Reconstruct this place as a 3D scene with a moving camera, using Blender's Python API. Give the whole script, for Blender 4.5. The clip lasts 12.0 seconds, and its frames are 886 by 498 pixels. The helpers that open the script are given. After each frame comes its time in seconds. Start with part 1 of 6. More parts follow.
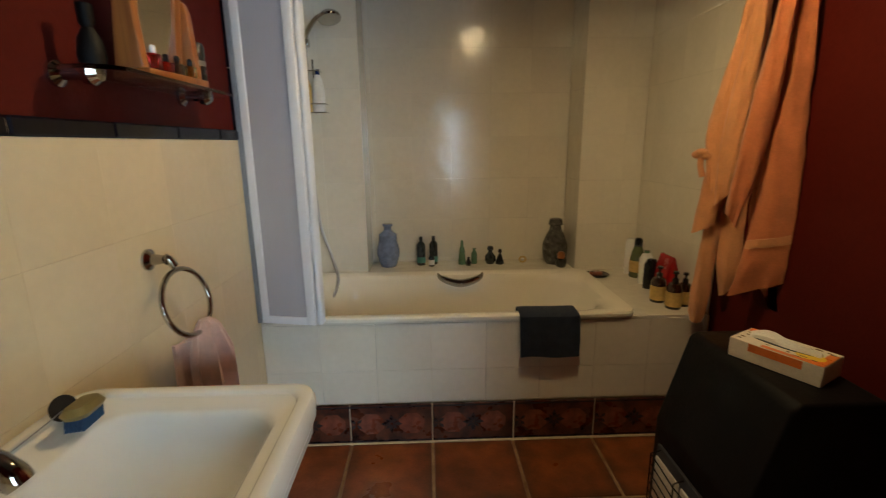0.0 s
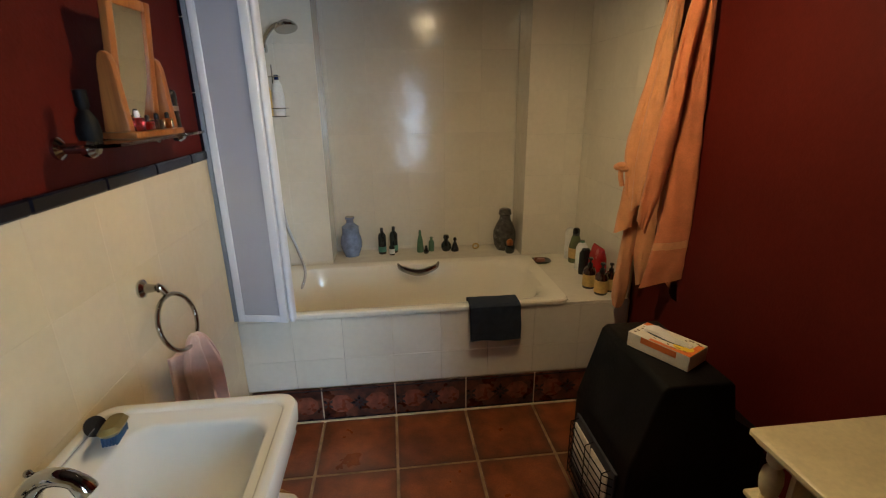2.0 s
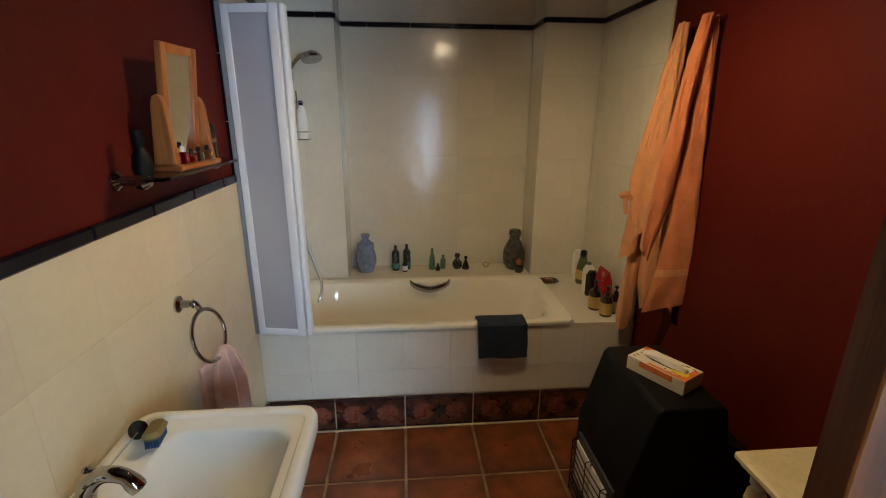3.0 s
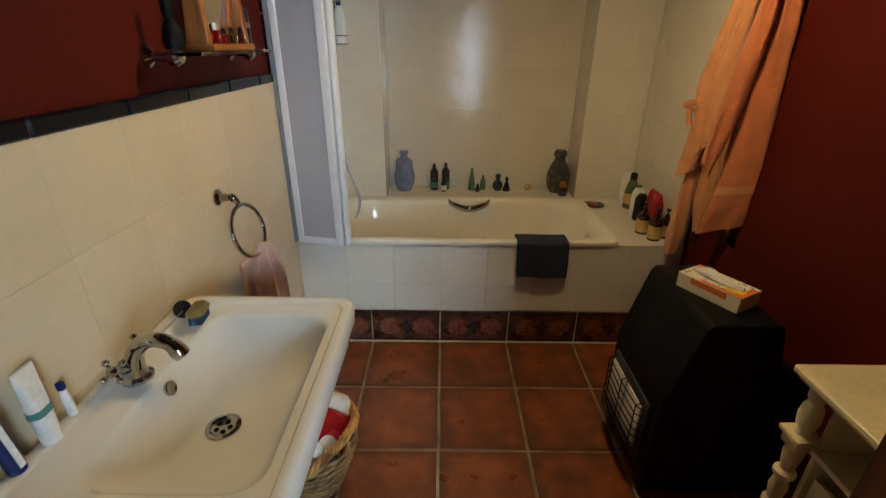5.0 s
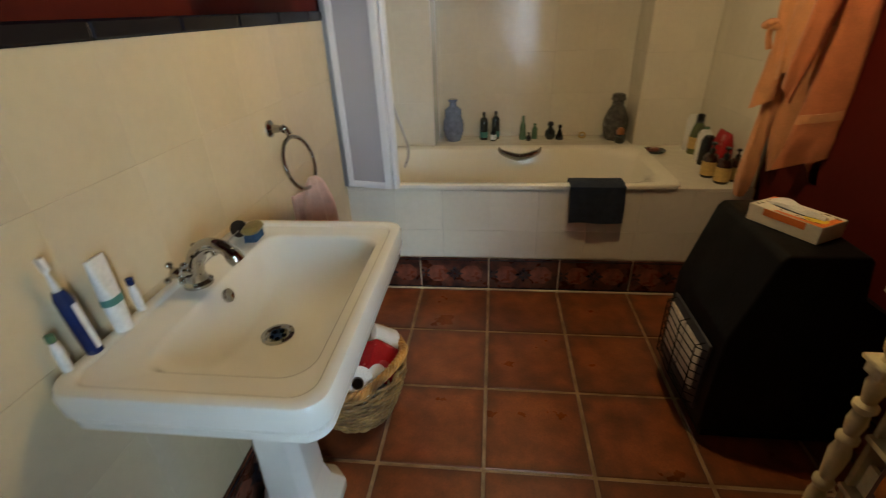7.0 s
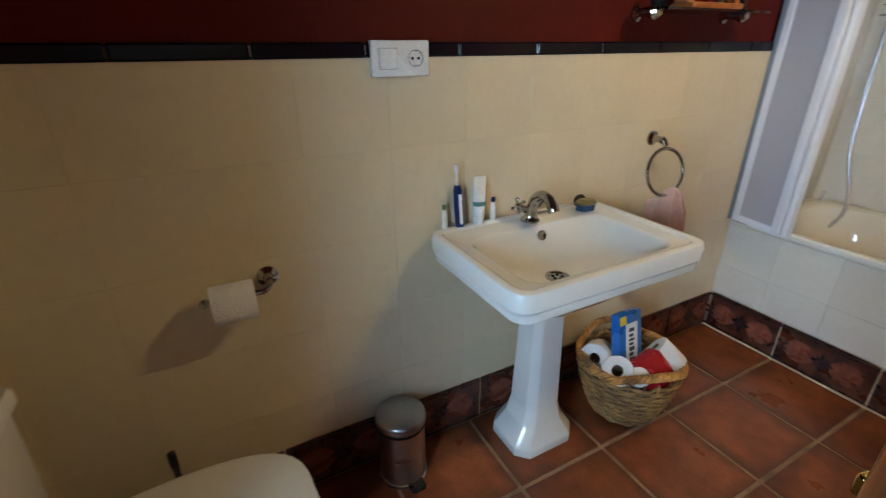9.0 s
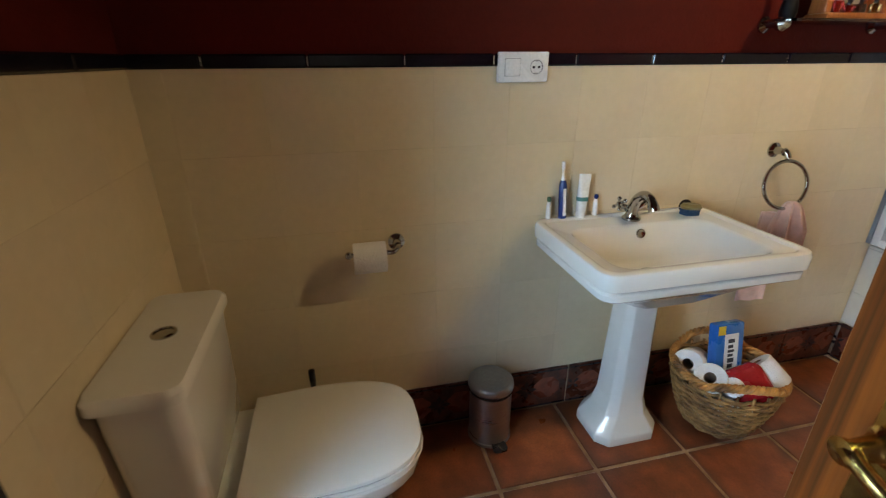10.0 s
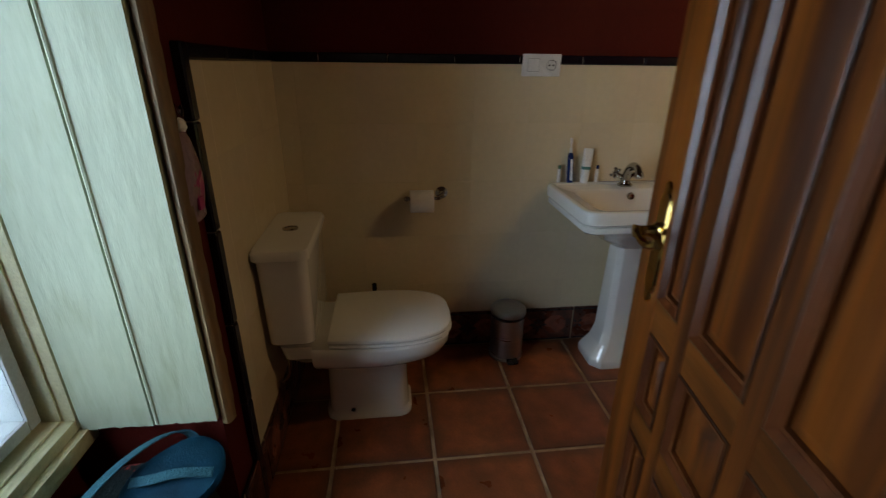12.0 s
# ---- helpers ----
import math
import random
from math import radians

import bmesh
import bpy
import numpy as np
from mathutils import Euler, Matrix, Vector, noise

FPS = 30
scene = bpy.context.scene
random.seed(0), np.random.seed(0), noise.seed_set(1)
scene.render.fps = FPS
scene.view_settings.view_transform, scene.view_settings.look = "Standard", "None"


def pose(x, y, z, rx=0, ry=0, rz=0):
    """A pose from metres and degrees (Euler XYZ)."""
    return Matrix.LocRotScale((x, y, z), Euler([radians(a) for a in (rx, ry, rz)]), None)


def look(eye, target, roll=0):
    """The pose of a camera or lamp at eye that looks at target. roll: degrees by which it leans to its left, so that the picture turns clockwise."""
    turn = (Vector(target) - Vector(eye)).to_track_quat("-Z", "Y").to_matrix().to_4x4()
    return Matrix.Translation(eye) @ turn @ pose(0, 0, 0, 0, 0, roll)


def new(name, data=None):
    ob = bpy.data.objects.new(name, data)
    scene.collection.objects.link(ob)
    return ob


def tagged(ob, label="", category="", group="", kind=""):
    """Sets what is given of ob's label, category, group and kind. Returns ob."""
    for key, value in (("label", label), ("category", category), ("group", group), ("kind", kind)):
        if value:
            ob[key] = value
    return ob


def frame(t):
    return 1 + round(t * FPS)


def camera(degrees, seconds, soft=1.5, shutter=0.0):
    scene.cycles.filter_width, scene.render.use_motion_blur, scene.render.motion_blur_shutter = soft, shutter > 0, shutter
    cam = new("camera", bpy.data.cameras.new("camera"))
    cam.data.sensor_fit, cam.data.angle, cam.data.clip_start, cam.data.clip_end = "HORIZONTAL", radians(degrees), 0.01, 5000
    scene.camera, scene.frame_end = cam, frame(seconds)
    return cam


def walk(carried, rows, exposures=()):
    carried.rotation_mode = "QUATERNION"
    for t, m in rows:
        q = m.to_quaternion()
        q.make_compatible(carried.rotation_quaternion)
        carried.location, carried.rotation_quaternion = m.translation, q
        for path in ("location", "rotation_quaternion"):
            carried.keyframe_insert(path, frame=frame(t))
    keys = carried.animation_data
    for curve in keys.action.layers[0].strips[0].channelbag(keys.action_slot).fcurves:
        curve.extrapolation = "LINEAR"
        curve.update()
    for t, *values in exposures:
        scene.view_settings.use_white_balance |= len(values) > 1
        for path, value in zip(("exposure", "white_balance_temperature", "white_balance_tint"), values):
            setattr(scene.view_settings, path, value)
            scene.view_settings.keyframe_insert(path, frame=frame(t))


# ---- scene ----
cam = camera(88.9, 12.0, soft=1.1, shutter=0.4)
PATH = [
    (0, (-0.04, 0.022, 1.25), (0.023, 1.968, 0.794), -0.6),
    (0.5, (-0.059, 0.035, 1.254), (0.213, 1.958, 0.778), -0.6),
    (1, (-0.042, -0.02, 1.319), (0.254, 1.892, 0.811), -0.6),
    (1.5, (-0.023, -0.091, 1.386), (0.247, 1.808, 0.819), -0.6),
    (2, (-0.009, -0.154, 1.474), (0.204, 1.735, 0.85), -0.6),
    (2.5, (-0.018, -0.224, 1.536), (0.157, 1.68, 0.95), -0.1),
    (2.7, (-0.018, -0.239, 1.547), (0.156, 1.669, 0.971), 0.1),
    (4.3, (-0.018, -0.221, 1.524), (0.051, 1.668, 0.872), 0.7),
    (4.5, (-0.021, -0.215, 1.493), (0.031, 1.66, 0.799), 0.7),
    (5, (-0.028, -0.214, 1.421), (-0.026, 1.603, 0.587), 0.6),
    (5.5, (-0.027, -0.218, 1.372), (-0.049, 1.553, 0.442), 0.2),
    (6, (-0.035, -0.215, 1.35), (-0.033, 1.545, 0.4), -0.5),
    (6.5, (-0.044, -0.211, 1.321), (-0.047, 1.541, 0.356), -1.5),
    (7, (-0.023, -0.247, 1.298), (-0.238, 1.503, 0.354), -2.3),
    (7.5, (0.114, -0.313, 1.285), (-0.549, 1.342, 0.379), -1.7),
    (9.3, (0.454, -0.362, 1.291), (-1.243, 0.332, 0.491), -0.3),
    (9.5, (0.499, -0.383, 1.292), (-1.236, 0.223, 0.502), -0.2),
    (10, (0.595, -0.418, 1.287), (-1.201, -0.002, 0.513), -0.3),
    (10.5, (0.71, -0.447, 1.273), (-1.113, -0.16, 0.502), -0.3),
    (11, (0.839, -0.46, 1.27), (-0.996, -0.277, 0.496), -0.2),
    (11.5, (0.965, -0.475, 1.267), (-0.877, -0.384, 0.493), 0.1),
    (12, (1.13, -0.471, 1.262), (-0.71, -0.256, 0.508), 0.6),
]
EXPOSURES = [(0.0, -0.22, 7000, 8), (1.0, 0.0, 6600, 10), (2.5, -0.1, 6400, 10), (5.0, -0.12, 6700, 9), (7.0, -0.2, 7000, 8), (7.5, 0.05, 5900, 10), (9.5, 0.03, 6300, 10), (10.5, 0.2, 6600, 12), (11.0, 0.08, 6700, 13), (11.5, -0.55, 7000, 15), (12.0, -1.18, 7100, 15)]
walk(cam, [(t, look(eye, target, roll)) for t, eye, target, roll in PATH], EXPOSURES)

# ---- light ----
world = bpy.data.worlds.new("world")
scene.world = world
world.use_nodes = True
sky = world.node_tree.nodes.new("ShaderNodeTexSky")
sky.sky_type, sky.sun_disc, sky.sun_elevation, sky.sun_rotation = "NISHITA", False, radians(35), radians(200)
world.node_tree.links.new(sky.outputs[0], world.node_tree.nodes["Background"].inputs[0])
world.node_tree.nodes["Background"].inputs[1].default_value = 0.1


def lamp(name, kind, m, power, color, size=0.1, size_y=None):
    data = bpy.data.lights.new(name, kind)
    data.energy, data.color = power, color
    if kind == "AREA":
        data.shape, data.size, data.size_y = "RECTANGLE", size, size_y or size
    else:
        data.shadow_soft_size = size
    ob = new(name, data)
    ob.matrix_world = m
    return ob


WARM, DAY = (1.0, 0.76, 0.42), (0.45, 0.69, 1.0)
lamp("window_daylight", "AREA", look((0.58, -1.40, 1.12), (0.50, 1.0, 0.85)), 17.5, DAY, 0.62, 1.1)
lamp("bright_east_sky", "AREA", look((0.74, -1.42, 1.20), (-0.10, -0.42, 1.06)), 13.0, DAY, 0.30, 1.0)
bulb = lamp("ceiling_bulb", "SPOT", pose(0.36, 1.08, 2.13), 43.0, WARM, 0.035)
bulb.data.spot_size, bulb.data.spot_blend = radians(179), 0.7
# weak fill added in the unseen hall, with no window or lamp behind it
lamp("hall_daylight", "AREA", look((2.25, -0.5, 1.9), (1.1, -0.4, 0.9)), 0.2, DAY, 0.7, 0.9)

# ---- materials ----


def links_of(m):
    return m.node_tree.nodes, m.node_tree.links


def mat(name, color, rough=0.5, metal=0.0, vary=0.12, scale=12.0, bump=0.0, bump_scale=60.0, random_each=0.0, coat=0.0,
        second=None, second_scale=3.0, second_low=0.45, second_high=0.65, stretch=(1, 1, 1), rough_vary=0.08, sheen=0.0, fine=0.06, bump_detail=4.0):
    """A real surface: base colour varied at two scales, roughness with wear, fine relief; second: stains of another colour."""
    m = bpy.data.materials.new(name)
    m.use_nodes = True
    n, l = links_of(m)
    b = n["Principled BSDF"]
    b.inputs["Roughness"].default_value, b.inputs["Metallic"].default_value = rough, metal
    b.inputs["Coat Weight"].default_value, b.inputs["Coat Roughness"].default_value = coat, 0.08
    b.inputs["Sheen Weight"].default_value = sheen
    tc, mp = n.new("ShaderNodeTexCoord"), n.new("ShaderNodeMapping")
    mp.inputs["Scale"].default_value = stretch
    l.new(tc.outputs["Object"], mp.inputs[0])
    place = mp.outputs[0]
    if random_each:
        info, add = n.new("ShaderNodeObjectInfo"), n.new("ShaderNodeVectorMath")
        times = n.new("ShaderNodeMath")
        times.operation, times.inputs[1].default_value = "MULTIPLY", 37.0
        l.new(info.outputs["Random"], times.inputs[0])
        l.new(mp.outputs[0], add.inputs[0])
        l.new(times.outputs[0], add.inputs[1])
        place = add.outputs[0]

    def grain(s, detail=4.0):
        t = n.new("ShaderNodeTexNoise")
        t.inputs["Scale"].default_value, t.inputs["Detail"].default_value = s, detail
        l.new(place, t.inputs["Vector"])
        return t.outputs["Fac"]

    def ramp(src, a, c, lo=0.3, hi=0.7):
        r = n.new("ShaderNodeMapRange")
        r.inputs[1].default_value, r.inputs[2].default_value, r.inputs[3].default_value, r.inputs[4].default_value = lo, hi, a, c
        l.new(src, r.inputs[0])
        return r.outputs[0]

    base = n.new("ShaderNodeRGB")
    base.outputs[0].default_value = (*color, 1)
    out = base.outputs[0]
    if second:
        mx = n.new("ShaderNodeMixRGB")
        l.new(ramp(grain(second_scale, 6.0), 0, 1, second_low, second_high), mx.inputs[0])
        l.new(out, mx.inputs[1])
        mx.inputs[2].default_value = (*second, 1)
        out = mx.outputs[0]
    hsv = n.new("ShaderNodeHueSaturation")
    l.new(out, hsv.inputs["Color"])
    v1, v2 = ramp(grain(scale), 1 - vary, 1 + vary), ramp(grain(scale * 14, 2.0), 1 - fine, 1 + fine)
    mul = n.new("ShaderNodeMath")
    mul.operation = "MULTIPLY"
    l.new(v1, mul.inputs[0])
    l.new(v2, mul.inputs[1])
    value = mul.outputs[0]
    if random_each:
        mul2 = n.new("ShaderNodeMath")
        mul2.operation = "MULTIPLY"
        l.new(value, mul2.inputs[0])
        l.new(ramp(info.outputs["Random"], 1 - random_each, 1 + random_each, 0, 1), mul2.inputs[1])
        value = mul2.outputs[0]
    l.new(value, hsv.inputs["Value"])
    l.new(hsv.outputs[0], b.inputs["Base Color"])
    if rough_vary:
        l.new(ramp(grain(scale * 0.7), max(0.02, rough - rough_vary), min(1, rough + rough_vary)), b.inputs["Roughness"])
    if bump:
        bp = n.new("ShaderNodeBump")
        bp.inputs["Strength"].default_value, bp.inputs["Distance"].default_value = bump, 0.01
        l.new(grain(bump_scale, bump_detail), bp.inputs["Height"])
        l.new(bp.outputs[0], b.inputs["Normal"])
        if coat:
            l.new(bp.outputs[0], b.inputs["Coat Normal"])
    return m


def wood_mat(name, dark, light, rough=0.4, along="z", coat=0.0, rings=1.0):
    m = bpy.data.materials.new(name)
    m.use_nodes = True
    n, l = links_of(m)
    b = n["Principled BSDF"]
    tc, mp = n.new("ShaderNodeTexCoord"), n.new("ShaderNodeMapping")
    mp.inputs["Scale"].default_value = {"z": (14 * rings, 14 * rings, 0.9), "x": (0.9, 14 * rings, 14 * rings), "y": (14 * rings, 0.9, 14 * rings)}[along]
    l.new(tc.outputs["Object"], mp.inputs[0])
    t1, t2, mx = n.new("ShaderNodeTexNoise"), n.new("ShaderNodeTexNoise"), n.new("ShaderNodeMixRGB")
    t1.inputs["Scale"].default_value, t1.inputs["Detail"].default_value, t1.inputs["Distortion"].default_value = 1.0, 6.0, 1.4
    t2.inputs["Scale"].default_value, t2.inputs["Detail"].default_value = 9.0, 3.0
    l.new(mp.outputs[0], t1.inputs["Vector"])
    l.new(mp.outputs[0], t2.inputs["Vector"])
    r = n.new("ShaderNodeValToRGB")
    r.color_ramp.elements[0].position, r.color_ramp.elements[0].color = 0.38, (*dark, 1)
    r.color_ramp.elements[1].position, r.color_ramp.elements[1].color = 0.60, (*light, 1)
    l.new(t1.outputs["Fac"], r.inputs[0])
    mx.blend_type, mx.inputs[0].default_value = "MULTIPLY", 0.35
    l.new(r.outputs[0], mx.inputs[1])
    l.new(t2.outputs["Fac"], mx.inputs[2])
    l.new(mx.outputs[0], b.inputs["Base Color"])
    b.inputs["Roughness"].default_value, b.inputs["Coat Weight"].default_value, b.inputs["Coat Roughness"].default_value = rough, coat, 0.2
    bp = n.new("ShaderNodeBump")
    bp.inputs["Strength"].default_value, bp.inputs["Distance"].default_value = 0.15, 0.003
    l.new(t2.outputs["Fac"], bp.inputs["Height"])
    l.new(bp.outputs[0], b.inputs["Normal"])
    return m


def glass_mat(name, color, rough=0.03):
    m = bpy.data.materials.new(name)
    m.use_nodes = True
    b = m.node_tree.nodes["Principled BSDF"]
    b.inputs["Base Color"].default_value = (*color, 1)
    b.inputs["Transmission Weight"].default_value, b.inputs["Roughness"].default_value, b.inputs["IOR"].default_value = 1.0, rough, 1.45
    return m


def glow_mat(name, color, strength):
    m = bpy.data.materials.new(name)
    m.use_nodes = True
    b = m.node_tree.nodes["Principled BSDF"]
    b.inputs["Base Color"].default_value, b.inputs["Emission Color"].default_value = (*color, 1), (*color, 1)
    b.inputs["Emission Strength"].default_value = strength
    return m


CREAM = mat("cream_wall_tile", (0.65, 0.54, 0.35), 0.13, vary=0.05, scale=3, bump=0.10, bump_scale=9, bump_detail=1.0, random_each=0.010, second=(0.64, 0.53, 0.36), second_scale=1.6, coat=0.3, rough_vary=0.04, fine=0.02)
WHITE_TILE = mat("pale_bath_tile", (0.68, 0.63, 0.53), 0.17, vary=0.04, scale=3, bump=0.20, bump_scale=15, bump_detail=0.6, random_each=0.010, coat=0.40, rough_vary=0.03, fine=0.02)
GROUT_PALE = mat("pale_grout", (0.62, 0.52, 0.355), 0.85, vary=0.15, scale=20, bump=0.3, bump_scale=200)
GROUT = mat("sandy_floor_grout", (0.31, 0.21, 0.12), 0.9, vary=0.25, scale=18, bump=0.5, bump_scale=160, second=(0.20, 0.13, 0.07), second_scale=6)
TERRA = mat("terracotta_floor_tile", (0.235, 0.066, 0.021), 0.32, vary=0.30, scale=11, bump=0.14, bump_scale=24, random_each=0.14, second=(0.11, 0.026, 0.011), second_scale=5, second_low=0.34, second_high=0.85, rough_vary=0.05, fine=0.12)


def dark_rim(m, half, soft):
    """Burnt, darker edges on each square fired tile."""
    n, l = links_of(m)
    b = n["Principled BSDF"]
    before = b.inputs["Base Color"].links[0].from_socket
    tc, size, sep, grain = n.new("ShaderNodeTexCoord"), n.new("ShaderNodeVectorMath"), n.new("ShaderNodeSeparateXYZ"), n.new("ShaderNodeTexNoise")
    size.operation = "ABSOLUTE"
    l.new(tc.outputs["Object"], size.inputs[0])
    l.new(size.outputs[0], sep.inputs[0])
    far, add, ramp, mix = n.new("ShaderNodeMath"), n.new("ShaderNodeMath"), n.new("ShaderNodeMapRange"), n.new("ShaderNodeMixRGB")
    far.operation, add.operation = "MAXIMUM", "MULTIPLY_ADD"
    l.new(sep.outputs[0], far.inputs[0])
    l.new(sep.outputs[1], far.inputs[1])
    grain.inputs["Scale"].default_value, grain.inputs["Detail"].default_value = 16.0, 4.0
    l.new(tc.outputs["Object"], grain.inputs["Vector"])
    l.new(grain.outputs["Fac"], add.inputs[0])
    add.inputs[1].default_value = 0.06
    l.new(far.outputs[0], add.inputs[2])
    ramp.inputs[1].default_value, ramp.inputs[2].default_value, ramp.inputs[3].default_value, ramp.inputs[4].default_value = half + 0.03 - soft, half + 0.03, 0.0, 0.62
    l.new(add.outputs[0], ramp.inputs[0])
    l.new(ramp.outputs[0], mix.inputs[0])
    l.new(before, mix.inputs[1])
    mix.inputs[2].default_value = (0.055, 0.022, 0.012, 1)
    l.new(mix.outputs[0], b.inputs["Base Color"])


dark_rim(TERRA, 0.170, 0.045)
SKIRT = mat("brown_skirting_tile", (0.105, 0.030, 0.015), 0.3, vary=0.35, scale=18, bump=0.3, bump_scale=40, random_each=0.15, second=(0.03, 0.012, 0.010), second_scale=16, fine=0.15)
SKIRT_STAR = mat("dark_star_glaze", (0.012, 0.012, 0.018), 0.3, vary=0.2, scale=40)
SKIRT_ROSE = mat("rose_diamond_glaze", (0.20, 0.062, 0.036), 0.3, vary=0.35, scale=30, fine=0.15)
NAVY = mat("navy_border_tile", (0.006, 0.0055, 0.010), 0.2, vary=0.05, scale=20, random_each=0.04, coat=0.0, rough_vary=0.04)
RED = mat("oxblood_wall_paint", (0.078, 0.0056, 0.0028), 0.62, vary=0.07, scale=4, bump=0.12, bump_scale=130, second=(0.067, 0.005, 0.0026), second_scale=1.2)
RED.node_tree.nodes["Principled BSDF"].inputs["Specular IOR Level"].default_value = 0.15
DARK_CEILING = wood_mat("dark_ceiling_boards", (0.05, 0.025, 0.012), (0.11, 0.055, 0.025), 0.6, "y")
PLASTER = mat("pale_plaster", (0.60, 0.55, 0.47), 0.8, vary=0.05, scale=3, bump=0.15, bump_scale=60)
PORCELAIN = mat("white_porcelain", (0.70, 0.675, 0.61), 0.09, vary=0.015, scale=3, coat=0.6, rough_vary=0.03, fine=0.006)
ENAMEL = mat("cream_white_enamel", (0.78, 0.73, 0.62), 0.1, vary=0.015, scale=3, coat=0.5, rough_vary=0.03, fine=0.006)
HOLE = mat("dark_hole", (0.004, 0.004, 0.004), 1.0, vary=0.0, rough_vary=0.0, fine=0.0)
HOLE.node_tree.nodes["Principled BSDF"].inputs["Specular IOR Level"].default_value = 0.0
CHROME = mat("chrome", (0.46, 0.45, 0.43), 0.06, 1.0, vary=0.04, scale=30, rough_vary=0.05)
STEEL = mat("brushed_steel", (0.40, 0.38, 0.37), 0.34, 1.0, vary=0.06, scale=6, stretch=(1, 1, 14), fine=0.08)
NAVY.node_tree.nodes["Principled BSDF"].inputs["Specular IOR Level"].default_value = 0.35
BRASS = mat("polished_brass", (0.62, 0.43, 0.14), 0.18, 1.0, vary=0.15, scale=25, second=(0.25, 0.15, 0.05), second_scale=20, second_low=0.55, second_high=0.75)
BLACK = mat("black_enamel", (0.0022, 0.002, 0.002), 0.55, vary=0.2, scale=15, bump=0.1, bump_scale=90)
BLACK.node_tree.nodes["Principled BSDF"].inputs["Specular IOR Level"].default_value = 0.2
BLACK_PLASTIC = mat("black_plastic", (0.010, 0.010, 0.011), 0.25, vary=0.1, scale=20)
WHITE_PLASTIC = mat("white_plastic", (0.74, 0.73, 0.70), 0.28, vary=0.02, scale=10)
FRAME_WHITE = mat("white_aluminium", (0.72, 0.72, 0.74), 0.3, vary=0.01, scale=3, fine=0.0, rough_vary=0.0)
FROST = mat("frosted_panel", (0.39, 0.38, 0.41), 0.5, vary=0.02, scale=2, fine=0.0, rough_vary=0.0)
TOWEL_BLUE = mat("navy_flannel", (0.009, 0.020, 0.045), 0.95, vary=0.2, scale=40, bump=0.9, bump_scale=350, sheen=0.05)
TOWEL_PINK = mat("pale_pink_terry", (0.72, 0.46, 0.37), 0.95, vary=0.12, scale=30, bump=0.6, bump_scale=320, sheen=0.4)
ROBE_PEACH = mat("peach_terry", (0.62, 0.265, 0.110), 0.95, vary=0.12, scale=14, bump=0.25, bump_scale=420, sheen=0.25, fine=0.06)
ROBE_ORANGE = mat("salmon_terry", (0.56, 0.172, 0.064), 0.95, vary=0.14, scale=14, bump=0.28, bump_scale=400, sheen=0.25, fine=0.07)
IVORY = mat("ivory_painted_wood", (0.66, 0.56, 0.34), 0.38, vary=0.06, scale=6, bump=0.1, bump_scale=40, second=(0.55, 0.44, 0.24), second_scale=5, second_low=0.55, second_high=0.8)
MINT = mat("chipped_cream_shutter_paint", (0.43, 0.465, 0.32), 0.55, vary=0.04, scale=5, bump=0.40, bump_scale=22, second=(0.36, 0.38, 0.24), second_scale=20, second_low=0.56, second_high=0.72, stretch=(1, 1, 0.25), fine=0.03)
CREAM_WOOD = mat("cream_window_paint", (0.62, 0.56, 0.33), 0.5, vary=0.08, scale=10, bump=0.3, bump_scale=40)
ALU = mat("grey_white_sash", (0.48, 0.50, 0.50), 0.4, vary=0.06, scale=12, second=(0.28, 0.29, 0.28), second_scale=9, second_low=0.55, second_high=0.8)
EDGE_WOOD = wood_mat("worn_trim_wood", (0.20, 0.12, 0.05), (0.34, 0.22, 0.10), 0.6)
DOOR_WOOD = wood_mat("varnished_pine", (0.045, 0.011, 0.002), (0.165, 0.042, 0.005), 0.36, "z", 0.05, 1.3)
DOOR_RAIL = wood_mat("varnished_pine_rail", (0.045, 0.012, 0.002), (0.150, 0.041, 0.005), 0.36, "x", 0.05, 0.8)
DOOR_MOULD = wood_mat("glossy_pine_moulding", (0.05, 0.012, 0.003), (0.11, 0.028, 0.006), 0.34, "z", 0.15)
for varnished in (DOOR_WOOD, DOOR_RAIL, DOOR_MOULD):
    varnished.node_tree.nodes["Principled BSDF"].inputs["Specular IOR Level"].default_value = 0.3
DOOR_LINE = mat("dark_door_line", (0.018, 0.008, 0.004), 0.4, vary=0.2)
STAND_WOOD = wood_mat("orange_pine", (0.30, 0.085, 0.018), (0.44, 0.150, 0.035), 0.4, "z", 0.2, 2)
WICKER = mat("willow_wicker", (0.34, 0.18, 0.055), 0.55, vary=0.35, scale=30, bump=0.4, bump_scale=150, second=(0.17, 0.085, 0.030), second_scale=14)
RIM_WICKER = mat("golden_willow_rim", (0.46, 0.215, 0.050), 0.45, vary=0.35, scale=30, bump=0.4, bump_scale=150, second=(0.16, 0.07, 0.02), second_scale=16)
PAPER = mat("white_tissue_paper", (0.74, 0.71, 0.67), 0.95, vary=0.04, scale=30, bump=0.5, bump_scale=180)
CARD = mat("cardboard_core", (0.20, 0.13, 0.08), 0.9, vary=0.1)
RED_PACK = mat("red_plastic_wrap", (0.30, 0.010, 0.014), 0.25, vary=0.15, scale=20, bump=0.6, bump_scale=25)
BLUE_PACK = mat("blue_pack_print", (0.02, 0.13, 0.42), 0.3, vary=0.12, scale=12, bump=0.3, bump_scale=18)
WHITE_PRINT = mat("white_print", (0.75, 0.75, 0.75), 0.4, vary=0.02)
YELLOW_PRINT = mat("yellow_print", (0.75, 0.52, 0.03), 0.4, vary=0.05)
